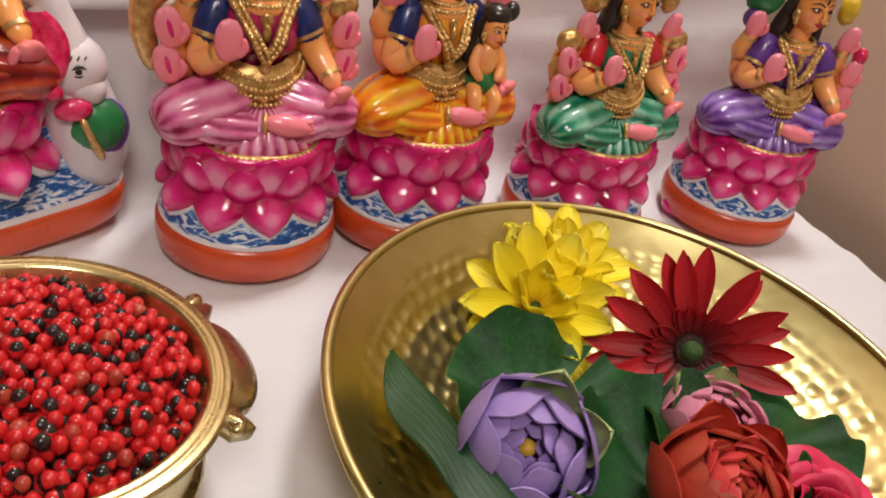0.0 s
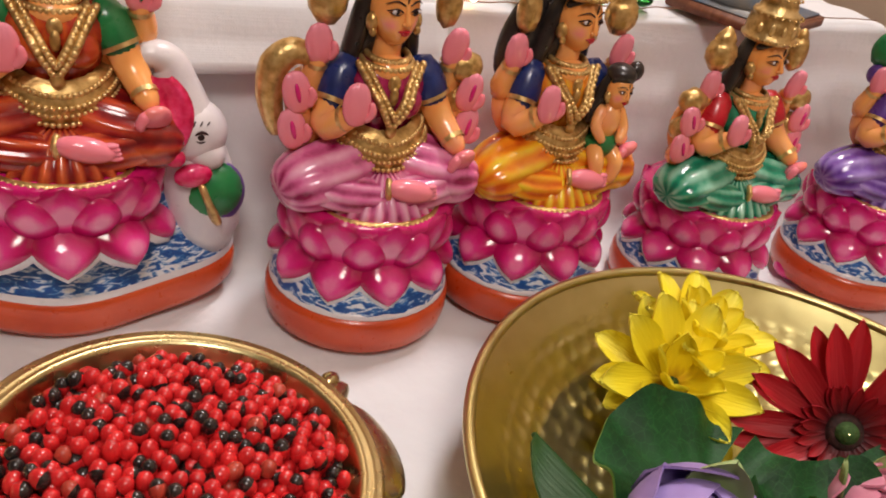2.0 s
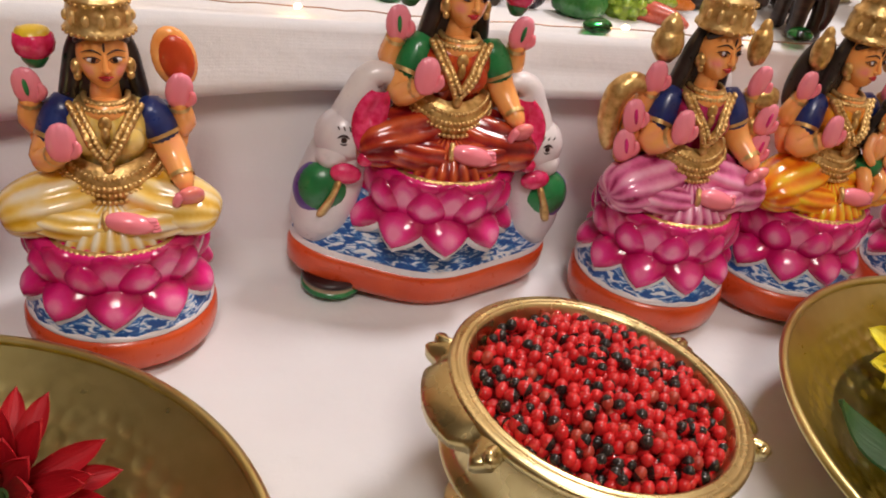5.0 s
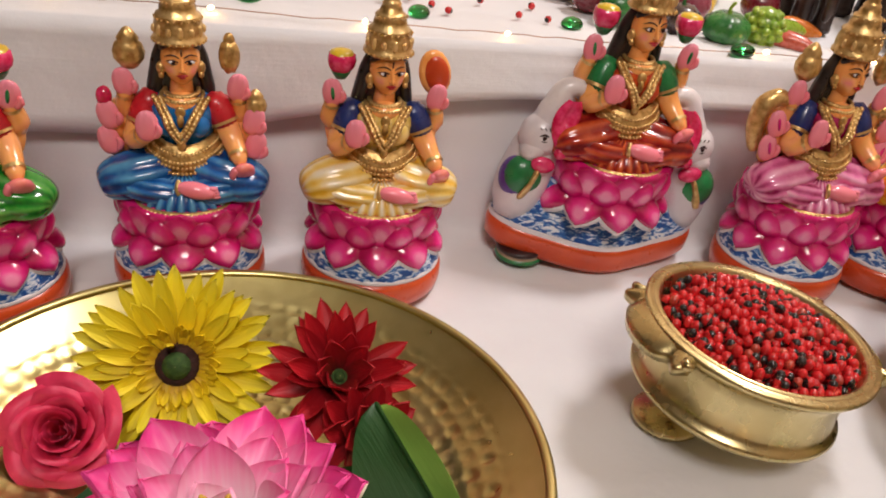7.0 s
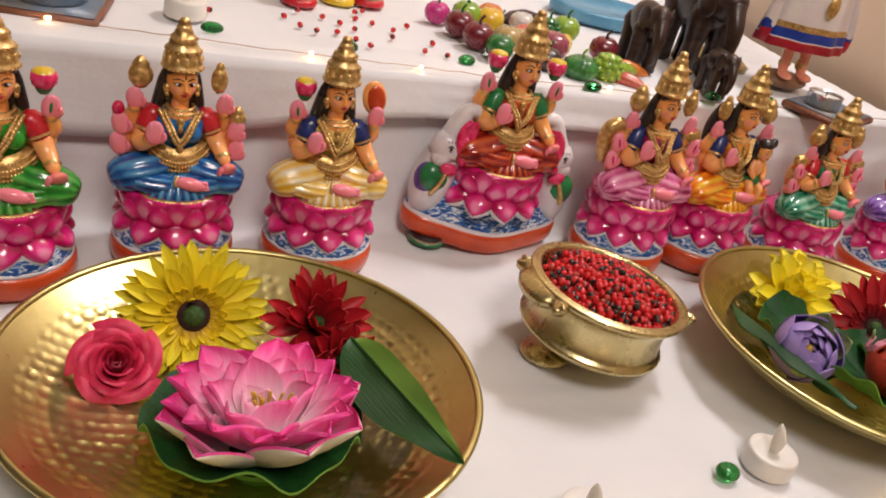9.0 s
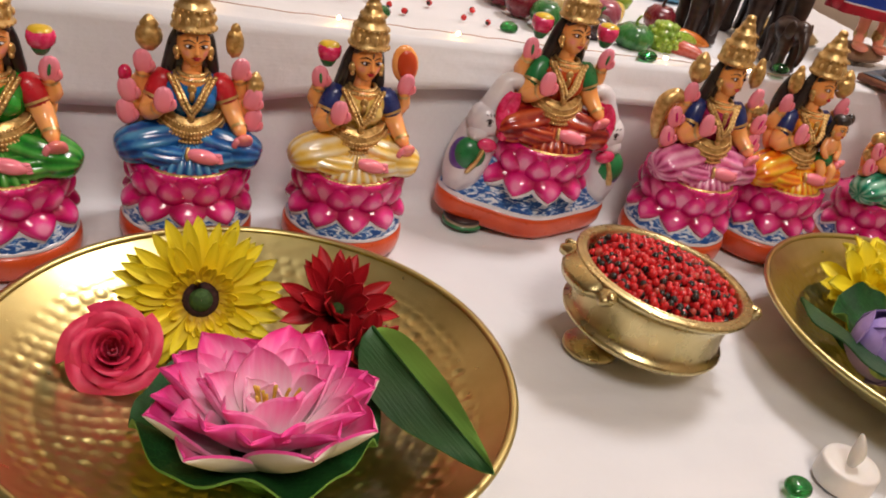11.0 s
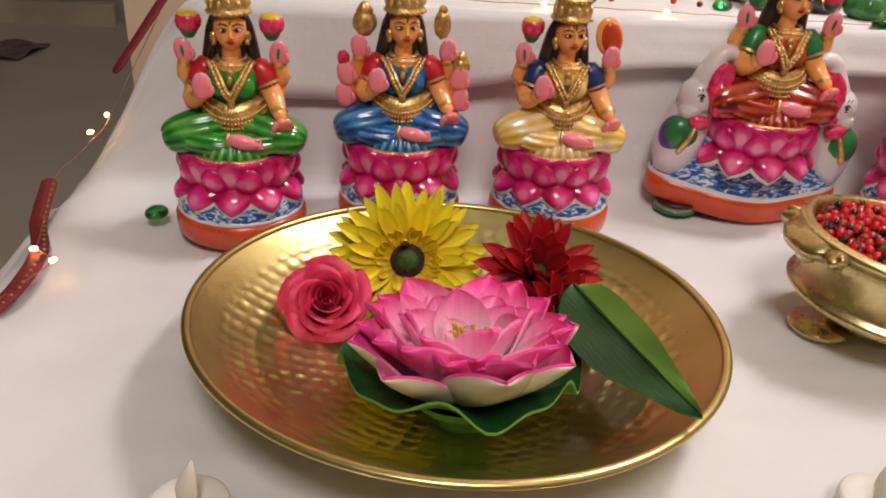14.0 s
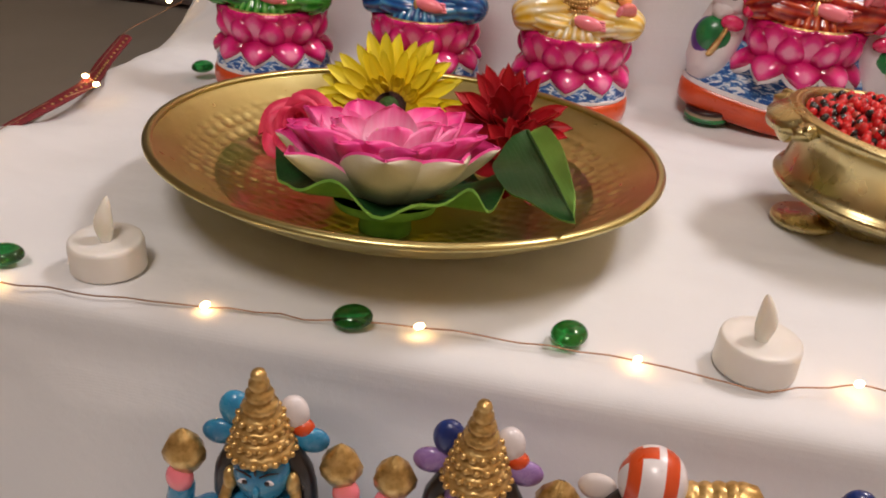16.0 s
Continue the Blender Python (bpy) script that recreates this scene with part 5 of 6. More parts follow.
def rose(m, R, label, mat=None):
    """A foam rose: overlapping curled petals wound into a spiral."""
    f = thing("rose", m, label, "flower", "floating flowers")
    for k, (n, rr, hh, lift) in enumerate(((5, 0.98, 0.72, 0.8), (5, 0.80, 0.86, 0.6), (4, 0.60, 0.96, 0.4), (3, 0.40, 1.02, 0.25), (3, 0.24, 1.04, 0.1), (2, 0.11, 1.04, 0.02))):
        for i in range(n):
            a0 = 2 * math.pi * (i + 0.37 * k) / n
            u = np.linspace(-1, 1, 11)
            v = np.linspace(0, 1, 8)
            V, U = np.meshgrid(v, u, indexing="ij")
            A = a0 + U * math.pi / n * 1.35
            open_ = rr * R * (0.60 + 0.40 * V ** 0.7 + lift * 0.28 * V ** 4) * (1 + 0.13 * U)
            Z = R * hh * (0.15 + 0.80 * V - 0.42 * U * U * V ** 2 - lift * 0.45 * V ** 5 + 0.06 * np.sin(5 * U + k) * V ** 3)
            p = np.stack([open_ * np.cos(A), open_ * np.sin(A), Z], -1)
            q = p * np.array((0.955, 0.955, 1.0)) - np.array((0, 0, 0.0004))
            s = Shape().grid(p).grid(q)
            ring = lambda g: np.concatenate([g[:, 0], g[-1, 1:-1], g[::-1, -1], g[0, -2:0:-1]])
            s.grid(np.array([ring(p), ring(q)]), 0, False, True)
            part("petal", s.mesh("rose_petal", mat or ROSE, weld=False), f)
    s = Shape().lathe([(0.0003, 0), (R * 0.35, 0.0), (R * 0.5, R * 0.12), (R * 0.6, R * 0.35)], 0, 20)
    part("flower_base", s.mesh("rose_base", mat or ROSE), f)
    return f


rose(up_to((-0.465, -0.136, 0.020), (-0.0, -0.66, 0.75), 0), 0.0225, "deep pink artificial foam rose floating in the bowl")

pad_m = pose(-0.388, -0.208, 0.0225, -12, 0, 0) @ pose(0, 0, 0, 0, 0, 115)
lily_pad("lily_pad", pad_m, 0.065, "dark green wavy foam lily pad under the pink lotus", 0.010, 6, 2)
lo_o = petal(0.047, 0.0165, 0.42, 0.26, 0.5, 0.0014, nu=12, nv=11, under=1).mesh("lotus_petal_outer", [PK, PKO], weld=False)
lo_m = petal(0.044, 0.0118, 0.50, 0.14, 0.8, 0.0012, nu=12, nv=11).mesh("lotus_petal_mid", PK, weld=False)
lo_s = petal(0.037, 0.0105, 0.50, 0.12, 0.8, 0.0012, nu=12, nv=11).mesh("lotus_petal_inner", PK, weld=False)
lo_g = petal(0.024, 0.0076, 0.5, 0.10, 0.8, 0.0012, nu=10, nv=9).mesh("lotus_petal_small", PK, weld=False)
f = flower("lotus", pose(-0.386, -0.222, 0.0245, -8, 0, 8) @ Matrix.Diagonal((1.35, 1.30, 1.05, 1)), "large pink artificial lotus with pale outer petals on a lily pad", [(8, lo_o, 0.010, 0.0, 29, 0.0, 4), (8, lo_m, 0.008, 0.009, 36, 0.5, 3), (8, lo_m, 0.009, 0.006, 41, 0.0, 5), (7, lo_s, 0.008, 0.008, 47, 0.4, 6), (6, lo_s, 0.006, 0.008, 58, 0.1, 7), (5, lo_g, 0.004, 0.010, 68, 0.4, 8)], 4)
s = Shape()
rnd = random.Random(2)
for i in range(11):
    a, r = rnd.uniform(0, 6.28), rnd.uniform(0.001, 0.006)
    x, y = r * math.cos(a), r * math.sin(a)
    s.tube([(x, y, 0.012), (x * 1.4, y * 1.4, 0.028), (x * 1.9, y * 1.9, 0.036)], [0.0005, 0.0005, 0.0008], 0, 6, 2)
part("stamens", s.mesh("stamens", STAMEN), f, "thin yellow stamens")
s = Shape().lathe([(0.0003, -0.019), (0.010, -0.019), (0.011, -0.014), (0.010, -0.006), (0.020, -0.003), (0.022, 0.002)], 0, 24)
part("float_base", s.mesh("float_base", PAD_EDGE), f, "green foam float")
leaf_blade("leaf", leaf_pose((-0.318, -0.150, 0.046), (-0.281, -0.272, 0.050), (-0.70, -0.30, -0.46)), 0.130, 0.030, "folded long green leaf with a pale turned edge", 0.35, (LEAF, LEAF_PALE), bend=0.10, thin=0.46)

# right bowl
le_l, le_s = petal(0.038, 0.0082, 0.35, 0.05, 0.2, ruffle=0.0005).mesh("lemon_petal_long", Y2, weld=False), petal(0.026, 0.0065, 0.4, 0.15, 0.5).mesh("lemon_petal_mid", Y2, weld=False)
f = flower("daisy", up_to((0.118, -0.087, 0.031), (-0.28, -0.45, 0.85), 0), "lemon yellow artificial daisy tilted in the bowl", [(11, le_l, 0.004, 0.0, 8, 0, 10), (9, le_l, 0.004, 0.004, 30, 0.5, 12), (5, le_s, 0.003, 0.006, 48, 0.2, 14)], 21)
eye_part(f, 0.0045, 0.006, STAMEN, MOSS)
f = flower("daisy", up_to((0.141, -0.070, 0.036), (0.2, -0.2, 0.95), 0), "lemon yellow artificial daisy resting on the bowl wall", [(11, le_l, 0.004, 0.0, 22, 0, 8), (9, le_s, 0.004, 0.004, 45, 0.5, 9)], 22)
eye_part(f, 0.004, 0.006, STAMEN, MOSS)
rd_l, rd_s = petal(0.042, 0.0056, 0.3, 0.04, 0.5, notch=0.04).mesh("red_petal_long", R1, weld=False), petal(0.015, 0.0026, 0.35, 0.12, 0.6).mesh("red_petal_mid", R1, weld=False)
f = flower("gerbera", up_to((0.180, -0.134, 0.034), (-0.50, -0.66, 0.55), 0), "dark red artificial gerbera with a green centre", [(13, rd_l, 0.007, 0.0, 4, 0, 7), (12, rd_l, 0.007, 0.003, 14, 0.5, 9), (24, rd_s, 0.0085, 0.004, 22, 0, 8)], 23)
eye_part(f, 0.0085, 0.008, DARK_EYE, MOSS)


def cabbage(name, m, label, mat, R, seed, outer=SEPAL, n=5):
    """A foam ranunculus: rounded overlapping shells closing over a small centre."""
    rnd = random.Random(seed)
    f = thing(name, m, label, "flower", "floating flowers")
    for k, (cnt, rr, top, flare) in enumerate(((n, 1.0, 52, 0.10), (n, 0.89, 36, 0.02), (n, 0.76, 28, 0.0), (4, 0.62, 24, 0.0), (4, 0.47, 20, 0.0), (4, 0.32, 16, 0.0))):
        U, V = np.meshgrid(np.linspace(-1, 1, 11), np.linspace(0, 1, 9), indexing="ij")
        tip = np.radians(top + (112 - top) * np.abs(U) ** 2.6)
        th = np.radians(150) + (tip - np.radians(150)) * V
        A = U * math.pi / cnt * 1.45
        q = R * rr * (1 + flare * V ** 3) * (1 + 0.04 * U)
        p = np.stack([q * np.sin(th) * np.sin(A), q * np.sin(th) * np.cos(A), 0.82 * q * np.cos(th) + R * 0.5], -1)
        c = p - 0.0011 * (p - np.array((0, 0, R * 0.4))) / np.linalg.norm(p - np.array((0, 0, R * 0.4)), axis=-1, keepdims=True)
        s = Shape().grid(p).grid(c)
        ring = lambda g: np.concatenate([g[:, 0], g[-1, 1:-1], g[::-1, -1], g[0, -2:0:-1]])
        s.grid(np.array([ring(p), ring(c)]), 0, False, True)
        me = s.mesh(name + "_shell", mat, weld=False)
        for i in range(cnt):
            part("petal", me, f, "", pose(0, 0, 0, rnd.uniform(-4, 4), rnd.uniform(-4, 4), 360 * (i + 0.43 * k) / cnt + rnd.uniform(-5, 5)))
    sep = petal(R * 1.15, R * 0.42, 0.5, 0.45, 0.4, 0.0012).mesh(name + "_sepal", outer, weld=False)
    for a in (20, 75, 250):
        part("sepal", sep, f, "pale green sepal", Matrix.Rotation(radians(a - 90), 4, "Z") @ pose(0, R * 0.45, 0, 34, 0, 0))
    s = Shape().ell((0, 0, R * 0.62), (R * 0.14, R * 0.14, R * 0.16), 0)
    part("flower_centre", s.mesh(name + "_centre", STAMEN, weld=False), f, "small gold flower centre")
    return f


lily_pad("lily_pad", pose(0.086, -0.150, 0.030, 16, -4, 30), 0.046, "dark green foam lily pad behind the lilac flower", 0.008, 4, 5)
cabbage("ranunculus", up_to((0.064, -0.167, 0.034), (-0.3, -0.55, 0.78), 0), "lilac purple artificial ranunculus flower", VIOLET, 0.027, 31)
lily_pad("lily_pad", pose(0.168, -0.192, 0.030, 8, -6, 200), 0.047, "dark green foam lily pad under the dusty pink flower", 0.007, 4, 6)
cabbage("ranunculus", up_to((0.154, -0.180, 0.026), (-0.1, -0.2, 0.97), 60), "dusty pink artificial ranunculus flower", PINKF, 0.022, 32, SEPAL, 8)
lily_pad("lily_pad", pose(0.116, -0.204, 0.028, 0, 0, 60), 0.050, "dark green wavy foam lily pad below a red flower", 0.020, 5, 7)
cabbage("ranunculus", up_to((0.122, -0.213, 0.037), (-0.1, -0.25, 0.95), 20), "brick red and coral artificial flower", BRICK, 0.026, 33, BRICK)
cabbage("ranunculus", up_to((0.126, -0.219, 0.043), (-0.1, -0.3, 0.93), 50), "coral red inner artificial flower", CORAL, 0.018, 34, CORAL)
rose(up_to((0.160, -0.232, 0.036), (-0.1, -0.45, 0.88), 0), 0.022, "bright pink artificial foam rose")
leaf_blade("leaf", leaf_pose((0.030, -0.112, 0.046), (0.052, -0.232, 0.046), (0.85, 0.2, -0.55)), 0.132, 0.022, "long dark green artificial leaf along the bowl wall", 0.5, (LEAF, LEAF), bend=0.05)


# ---- small things on the main step ----
BEAD = glass("green_glass", (0.02, 0.28, 0.06), 1.5)
BEAD_ME = Shape().lathe([(max(0.0002, 0.0097 * math.sin(t)), 0.0050 - 0.0050 * math.cos(t) * (0.8 if t < 1.57 else 1.1)) for t in np.linspace(0, math.pi, 16)], 0, 32).mesh("glass_bead", BEAD)
for x, y, z, r in ((-0.560, -0.307, 0.0, 10), (-0.378, -0.308, 0.0, 30), (-0.278, -0.291, 0.0, 60), (-0.063, -0.258, 0.0005, 20), (-0.606, 0.004, 0.002, 70)):
    thing("glass_bead", pose(x, y, z, 0, 0, r) @ Matrix.Diagonal((1.0, 0.86, 1, 1)), "polished green glass pebble on the white cloth", "pebble", "green glass pebbles", BEAD_ME)
for x, y, r in ((-0.392, 0.161, 10), (-0.153, 0.150, 50), (-0.270, 0.152, 80), (-0.030, 0.112, 20), (0.123, 0.120, 30), (0.203, 0.124, 60)):
    thing("glass_bead", pose(x, y, UP + 0.001, 0, 0, r) @ Matrix.Diagonal((1.05, 0.85, 1, 1)), "polished green glass pebble on the upper step", "pebble", "green glass pebbles", BEAD_ME)

PLASTIC = paint("white_plastic", (0.80, 0.78, 0.74), (0.74, 0.71, 0.66), 30, 0.35, bump=0.03, sub=0.15)
FLAME = paint("frosted_flame_plastic", (0.82, 0.80, 0.74), (0.76, 0.72, 0.62), 60, 0.25, bump=0.05, sub=0.3)


def led_candle(m, label):
    c = thing("led_candle", m, label, "candle", "battery tea lights")
    s = Shape().lathe([(0.0002, 0), (0.0175, 0), (0.0185, 0.0008), (0.0187, 0.002), (0.0184, 0.014), (0.0180, 0.0158), (0.0168, 0.0166), (0.012, 0.0160), (0.005, 0.0152), (0.0002, 0.0150)], 0, 48)
    part("candle_body", s.mesh("candle_body", PLASTIC), c)
    s = Shape().lathe([(0.0028, 0.0148), (0.0036, 0.018), (0.0046, 0.022), (0.0047, 0.026), (0.0038, 0.031), (0.0024, 0.0355), (0.0012, 0.0385), (0.0002, 0.0395)], 0, 18)
    v = s.v[0]
    v[:, 0] += 0.9 * np.clip(v[:, 2] - 0.026, 0, 1) ** 1.3
    part("flame", s.mesh("flame", FLAME), c, "pointed frosted plastic flame")


led_candle(pose(-0.511, -0.294, 0.0, 0, 0, 30), "white plastic battery tea light with a flame tip")
led_candle(pose(-0.193, -0.284, 0.0, 0, 0, 200), "white plastic battery tea light with a flame tip")
led_candle(pose(-0.022, -0.252, 0.0002, 0, 0, 120), "white plastic battery tea light with a flame tip")

# ---- string lights: thin copper wire with small warm bulbs ----
WIRE = metal("copper_wire", (0.45, 0.27, 0.17), (0.30, 0.16, 0.10), 0.35)
BULB = glow("warm_bulb", (1.0, 0.56, 0.20), 30.0)


def string_lights(label, pts, lamps, seed):
    rnd = random.Random(seed)
    ob = thing("string_lights", Matrix(), label, "lights", "string lights")
    fine = []
    for p, q in zip(pts, pts[1:]):
        n = max(2, int((Vector(q) - Vector(p)).length / 0.012))
        for i in range(n):
            w = Vector(p).lerp(Vector(q), i / n)
            fine.append((w.x, w.y + rnd.uniform(-0.0012, 0.0012), w.z + rnd.uniform(0, 0.0008)))
    fine.append(pts[-1])
    part("wire", Shape().tube(fine, 0.00042, 0, 6, 2).mesh("wire", WIRE), ob, "thin copper wire")
    me = Shape().ell((0, 0, 0), (0.0026, 0.0017, 0.0017), 0, nu=10, nv=8).mesh("bulb", BULB)
    for p in lamps:
        part("bulb", me, ob, "small warm glowing bulb", pose(*p, 0, 0, rnd.uniform(0, 90)))


string_lights("copper wire string lights along the front edge of the step", [(-0.665, -0.325, -0.012), (-0.60, -0.322, 0.001), (-0.552, -0.326, 0.0018), (-0.50, -0.322, 0.002), (-0.448, -0.316, 0.002), (-0.40, -0.312, 0.002), (-0.347, -0.303, 0.002), (-0.30, -0.300, 0.002), (-0.246, -0.299, 0.002), (-0.19, -0.305, 0.002), (-0.148, -0.288, 0.002), (-0.09, -0.298, 0.002), (-0.04, -0.292, 0.002), (0.06, -0.298, 0.002), (0.16, -0.290, 0.002), (0.26, -0.298, 0.002), (0.38, -0.300, 0.002)],
              [(-0.552, -0.326, 0.003), (-0.448, -0.316, 0.003), (-0.347, -0.303, 0.003), (-0.246, -0.299, 0.003), (-0.148, -0.288, 0.003), (-0.04, -0.292, 0.003), (0.06, -0.298, 0.003), (0.16, -0.290, 0.003)], 1)
string_lights("copper wire string lights along the open end of the steps", [(-0.72, -0.30, -0.05), (-0.672, -0.215, 0.004), (-0.664, -0.188, 0.006), (-0.668, -0.12, 0.006), (-0.650, -0.080, 0.010), (-0.668, -0.062, 0.010), (-0.690, 0.03, 0.020), (-0.676, 0.110, 0.032), (-0.668, 0.135, 0.052), (-0.645, 0.20, 0.110)],
              [(-0.672, -0.215, 0.006), (-0.662, -0.188, 0.007), (-0.650, -0.080, 0.012), (-0.668, -0.066, 0.012), (-0.682, 0.095, 0.034), (-0.674, 0.115, 0.042)], 2)
string_lights("copper wire string lights along the upper step edge", [(-0.60, 0.135, UP - 0.01), (-0.52, 0.135, UP + 0.005), (-0.44, 0.128, UP + 0.006), (-0.36, 0.120, UP + 0.006), (-0.312, 0.119, UP + 0.006), (-0.26, 0.114, UP + 0.006), (-0.21, 0.114, UP + 0.006), (-0.10, 0.110, UP + 0.005), (-0.01, 0.112, UP + 0.005), (0.080, 0.113, UP + 0.002), (0.14, 0.115, UP + 0.002), (0.25, 0.122, UP + 0.002), (0.33, 0.118, UP + 0.002), (0.41, 0.118, UP + 0.002)],
              [(-0.52, 0.135, UP + 0.007), (-0.415, 0.124, UP + 0.007), (-0.312, 0.117, UP + 0.007), (-0.212, 0.112, UP + 0.007), (-0.115, 0.110, UP + 0.007), (-0.012, 0.110, UP + 0.007), (0.082, 0.112, UP + 0.004), (0.19, 0.115, UP + 0.004), (0.288, 0.118, UP + 0.004)], 3)

# ---- maroon woven border on the cloth's open edge ----
MAROON = paint("maroon_woven_border", (0.22, 0.012, 0.018), (0.12, 0.006, 0.012), 400, 0.7, bump=0.6, bscale=700)
BORDER_GOLD = paint("woven_gold_thread", (0.50, 0.34, 0.13), None, 300, 0.5, 0.5)
ctrl = [(-0.700, -0.20, -0.030), (-0.682, -0.155, -0.006), (-0.664, -0.110, 0.006), (-0.668, -0.060, 0.006), (-0.688, -0.010, 0.004), (-0.700, 0.045, 0.010)]
ctrl2 = [(-0.672, 0.150, 0.072), (-0.655, 0.170, 0.098), (-0.640, 0.190, 0.122), (-0.628, 0.205, 0.140)]
for pts in (ctrl, ctrl2):
    b = thing("cloth_border", Matrix(), "maroon woven border with gold dots on the cloth edge", "border")
    part("band", Shape().tube(pts, 0.0060, 0, 10, 6, 0.35).mesh("border_band", MAROON), b)
    dots = Shape()
    for p, q in zip(pts, pts[1:]):
        for t in np.linspace(0, 1, 7, endpoint=False):
            w = Vector(p).lerp(Vector(q), t)
            dots.ell((w.x + 0.004, w.y, w.z + 0.0026), (0.0012, 0.0012, 0.0009), 0, nu=7, nv=5)
    part("dots", dots.mesh("border_dots", BORDER_GOLD), b, "row of woven gold dots")

# ---- upper step ----
seed_me = Shape().ell((0, 0, 0.0028), (0.0032, 0.0028, 0.0028), 0, nu=10, nv=8, pick=lambda i, j: 1 if i < 2 else 0).mesh("loose_seed", [SEED_RED, SEED_BLACK, SEED_DULL])
rnd = random.Random(12)
spots = [(-0.188, 0.175), (-0.305, 0.216), (-0.224, 0.251), (-0.205, 0.232), (-0.290, 0.200), (-0.268, 0.205), (-0.247, 0.222), (-0.262, 0.236), (-0.238, 0.262), (-0.172, 0.205), (-0.165, 0.168), (-0.212, 0.208), (-0.255, 0.190), (-0.245, 0.172), (-0.235, 0.282), (-0.318, 0.236), (-0.390, 0.225), (-0.405, 0.238), (-0.412, 0.252), (-0.275, 0.250), (-0.222, 0.295), (-0.185, 0.255), (-0.300, 0.262)]
for x, y in spots:
    thing("loose_seed", pose(x, y, UP + 0.0008, rnd.uniform(-40, 40), rnd.uniform(-40, 40), rnd.uniform(0, 360)), "red and black seed scattered on the white cloth", "seed", "scattered seeds", seed_me)

TRAY_TOP = paint("blue_printed_tray", (0.10, 0.16, 0.24), (0.22, 0.20, 0.17), 40, 0.35, bump=0.1)
TRAY_EDGE = paint("reddish_wood_edge", (0.26, 0.10, 0.05), (0.18, 0.06, 0.03), 60, 0.5, stretch=(1, 6, 1))
ALU = metal("aluminium_cup", (0.78, 0.77, 0.76), (0.60, 0.60, 0.60), 0.25)
WAX = paint("white_wax", (0.78, 0.76, 0.70), None, 40, 0.4, sub=0.2)


def tray(m, sx, sy, label):
    t = thing("tray", m, label, "tray", "small printed trays")
    part("tray_base", box(sx, sy, 0.007, (0, 0, 0.0037), 0.001).mesh("tray_base", TRAY_EDGE), t)
    part("tray_top", box(sx - 0.006, sy - 0.006, 0.0014, (0, 0, 0.0081), 0.0004).mesh("tray_top", TRAY_TOP), t, "blue printed tray top")


def tea_light(m, label, R=0.019, H=0.015):
    t = thing("tea_light", m, label, "candle", "metal tea lights")
    part("cup", Shape().lathe([(0.0002, 0), (R * 0.94, 0), (R, 0.001), (R, H - 0.001), (R * 1.04, H), (R * 0.98, H + 0.0004), (R * 0.95, H - 0.003), (R * 0.95, H - 0.004)], 0, 40).mesh("tea_light_cup", ALU), t)
    wax = part("wax", Shape().lathe([(0.0002, H - 0.0042), (R * 0.955, H - 0.0040)], 0, 32).mesh("tea_light_wax", WAX), t, "white wax")
    part("wick", Shape().tube([(0, 0, H - 0.005), (0.0004, 0, H), (0.0012, 0, H + 0.003)], 0.0006, 0, 6, 1).mesh("wick", INK), wax, "burnt black wick")


tray(pose(-0.530, 0.185, UP + 0.0005, 0, 0, -8), 0.105, 0.085, "small wooden tray with a blue printed top")
tea_light(pose(-0.522, 0.185, UP + 0.0098), "silver metal tea light cup on the printed tray", 0.030, 0.022)
tray(pose(0.285, 0.118, UP + 0.0005, 0, 0, 24), 0.085, 0.075, "small wooden tray with a blue printed top")
tea_light(pose(0.272, 0.118, UP + 0.0098), "silver metal tea light cup on the printed tray")
led_candle(pose(-0.412, 0.205, UP + 0.0008, 0, 0, 30), "white plastic battery tea light with a flame tip")

# painted wooden boxes far back
for x, y, c, h in ((-0.292, 0.300, RED, 0.05), (-0.245, 0.325, YELLOW, 0.055), (-0.208, 0.335, RED, 0.05)):
    t = thing("toy_pot", pose(x, y, UP + 0.0008), "small painted toy pot with a red foot", "pot", "painted toy pots")
    part("foot", Shape().lathe([(0.0002, 0), (0.019, 0), (0.0195, 0.002), (0.0185, 0.006), (0.016, 0.007)], 0, 30).mesh("toy_pot_foot", c), t)
    part("pot_wall", Shape().lathe([(0.016, 0.0065), (0.0175, 0.012), (0.018, h * 0.6), (0.0165, h), (0.015, h), (0.015, h - 0.01)], 0, 30).mesh("toy_pot_wall", paint("toy_pot_paint", (0.60, 0.42, 0.24), None, 60, 0.5)), t)

# toy fruit and vegetables
FRUIT = {k: paint("toy_" + k, c, d, 60, 0.28, bump=0.1, coat=0.3) for k, c, d in (("maroon", (0.22, 0.02, 0.03), (0.14, 0.01, 0.02)), ("green", (0.05, 0.24, 0.05), (0.02, 0.13, 0.03)), ("dark", (0.03, 0.012, 0.03), (0.05, 0.03, 0.02)), ("yellow", (0.75, 0.55, 0.04), (0.70, 0.42, 0.03)), ("lime", (0.36, 0.48, 0.05), (0.20, 0.36, 0.04)), ("orange", (0.72, 0.22, 0.03), (0.60, 0.15, 0.02)), ("plum", (0.40, 0.10, 0.14), (0.28, 0.05, 0.08)), ("tan", (0.50, 0.36, 0.14), (0.40, 0.28, 0.10)), ("pink", (0.62, 0.04, 0.24), (0.5, 0.03, 0.2)), ("white", (0.75, 0.72, 0.66), None), ("salmon", (0.60, 0.14, 0.09), (0.5, 0.08, 0.05)))}


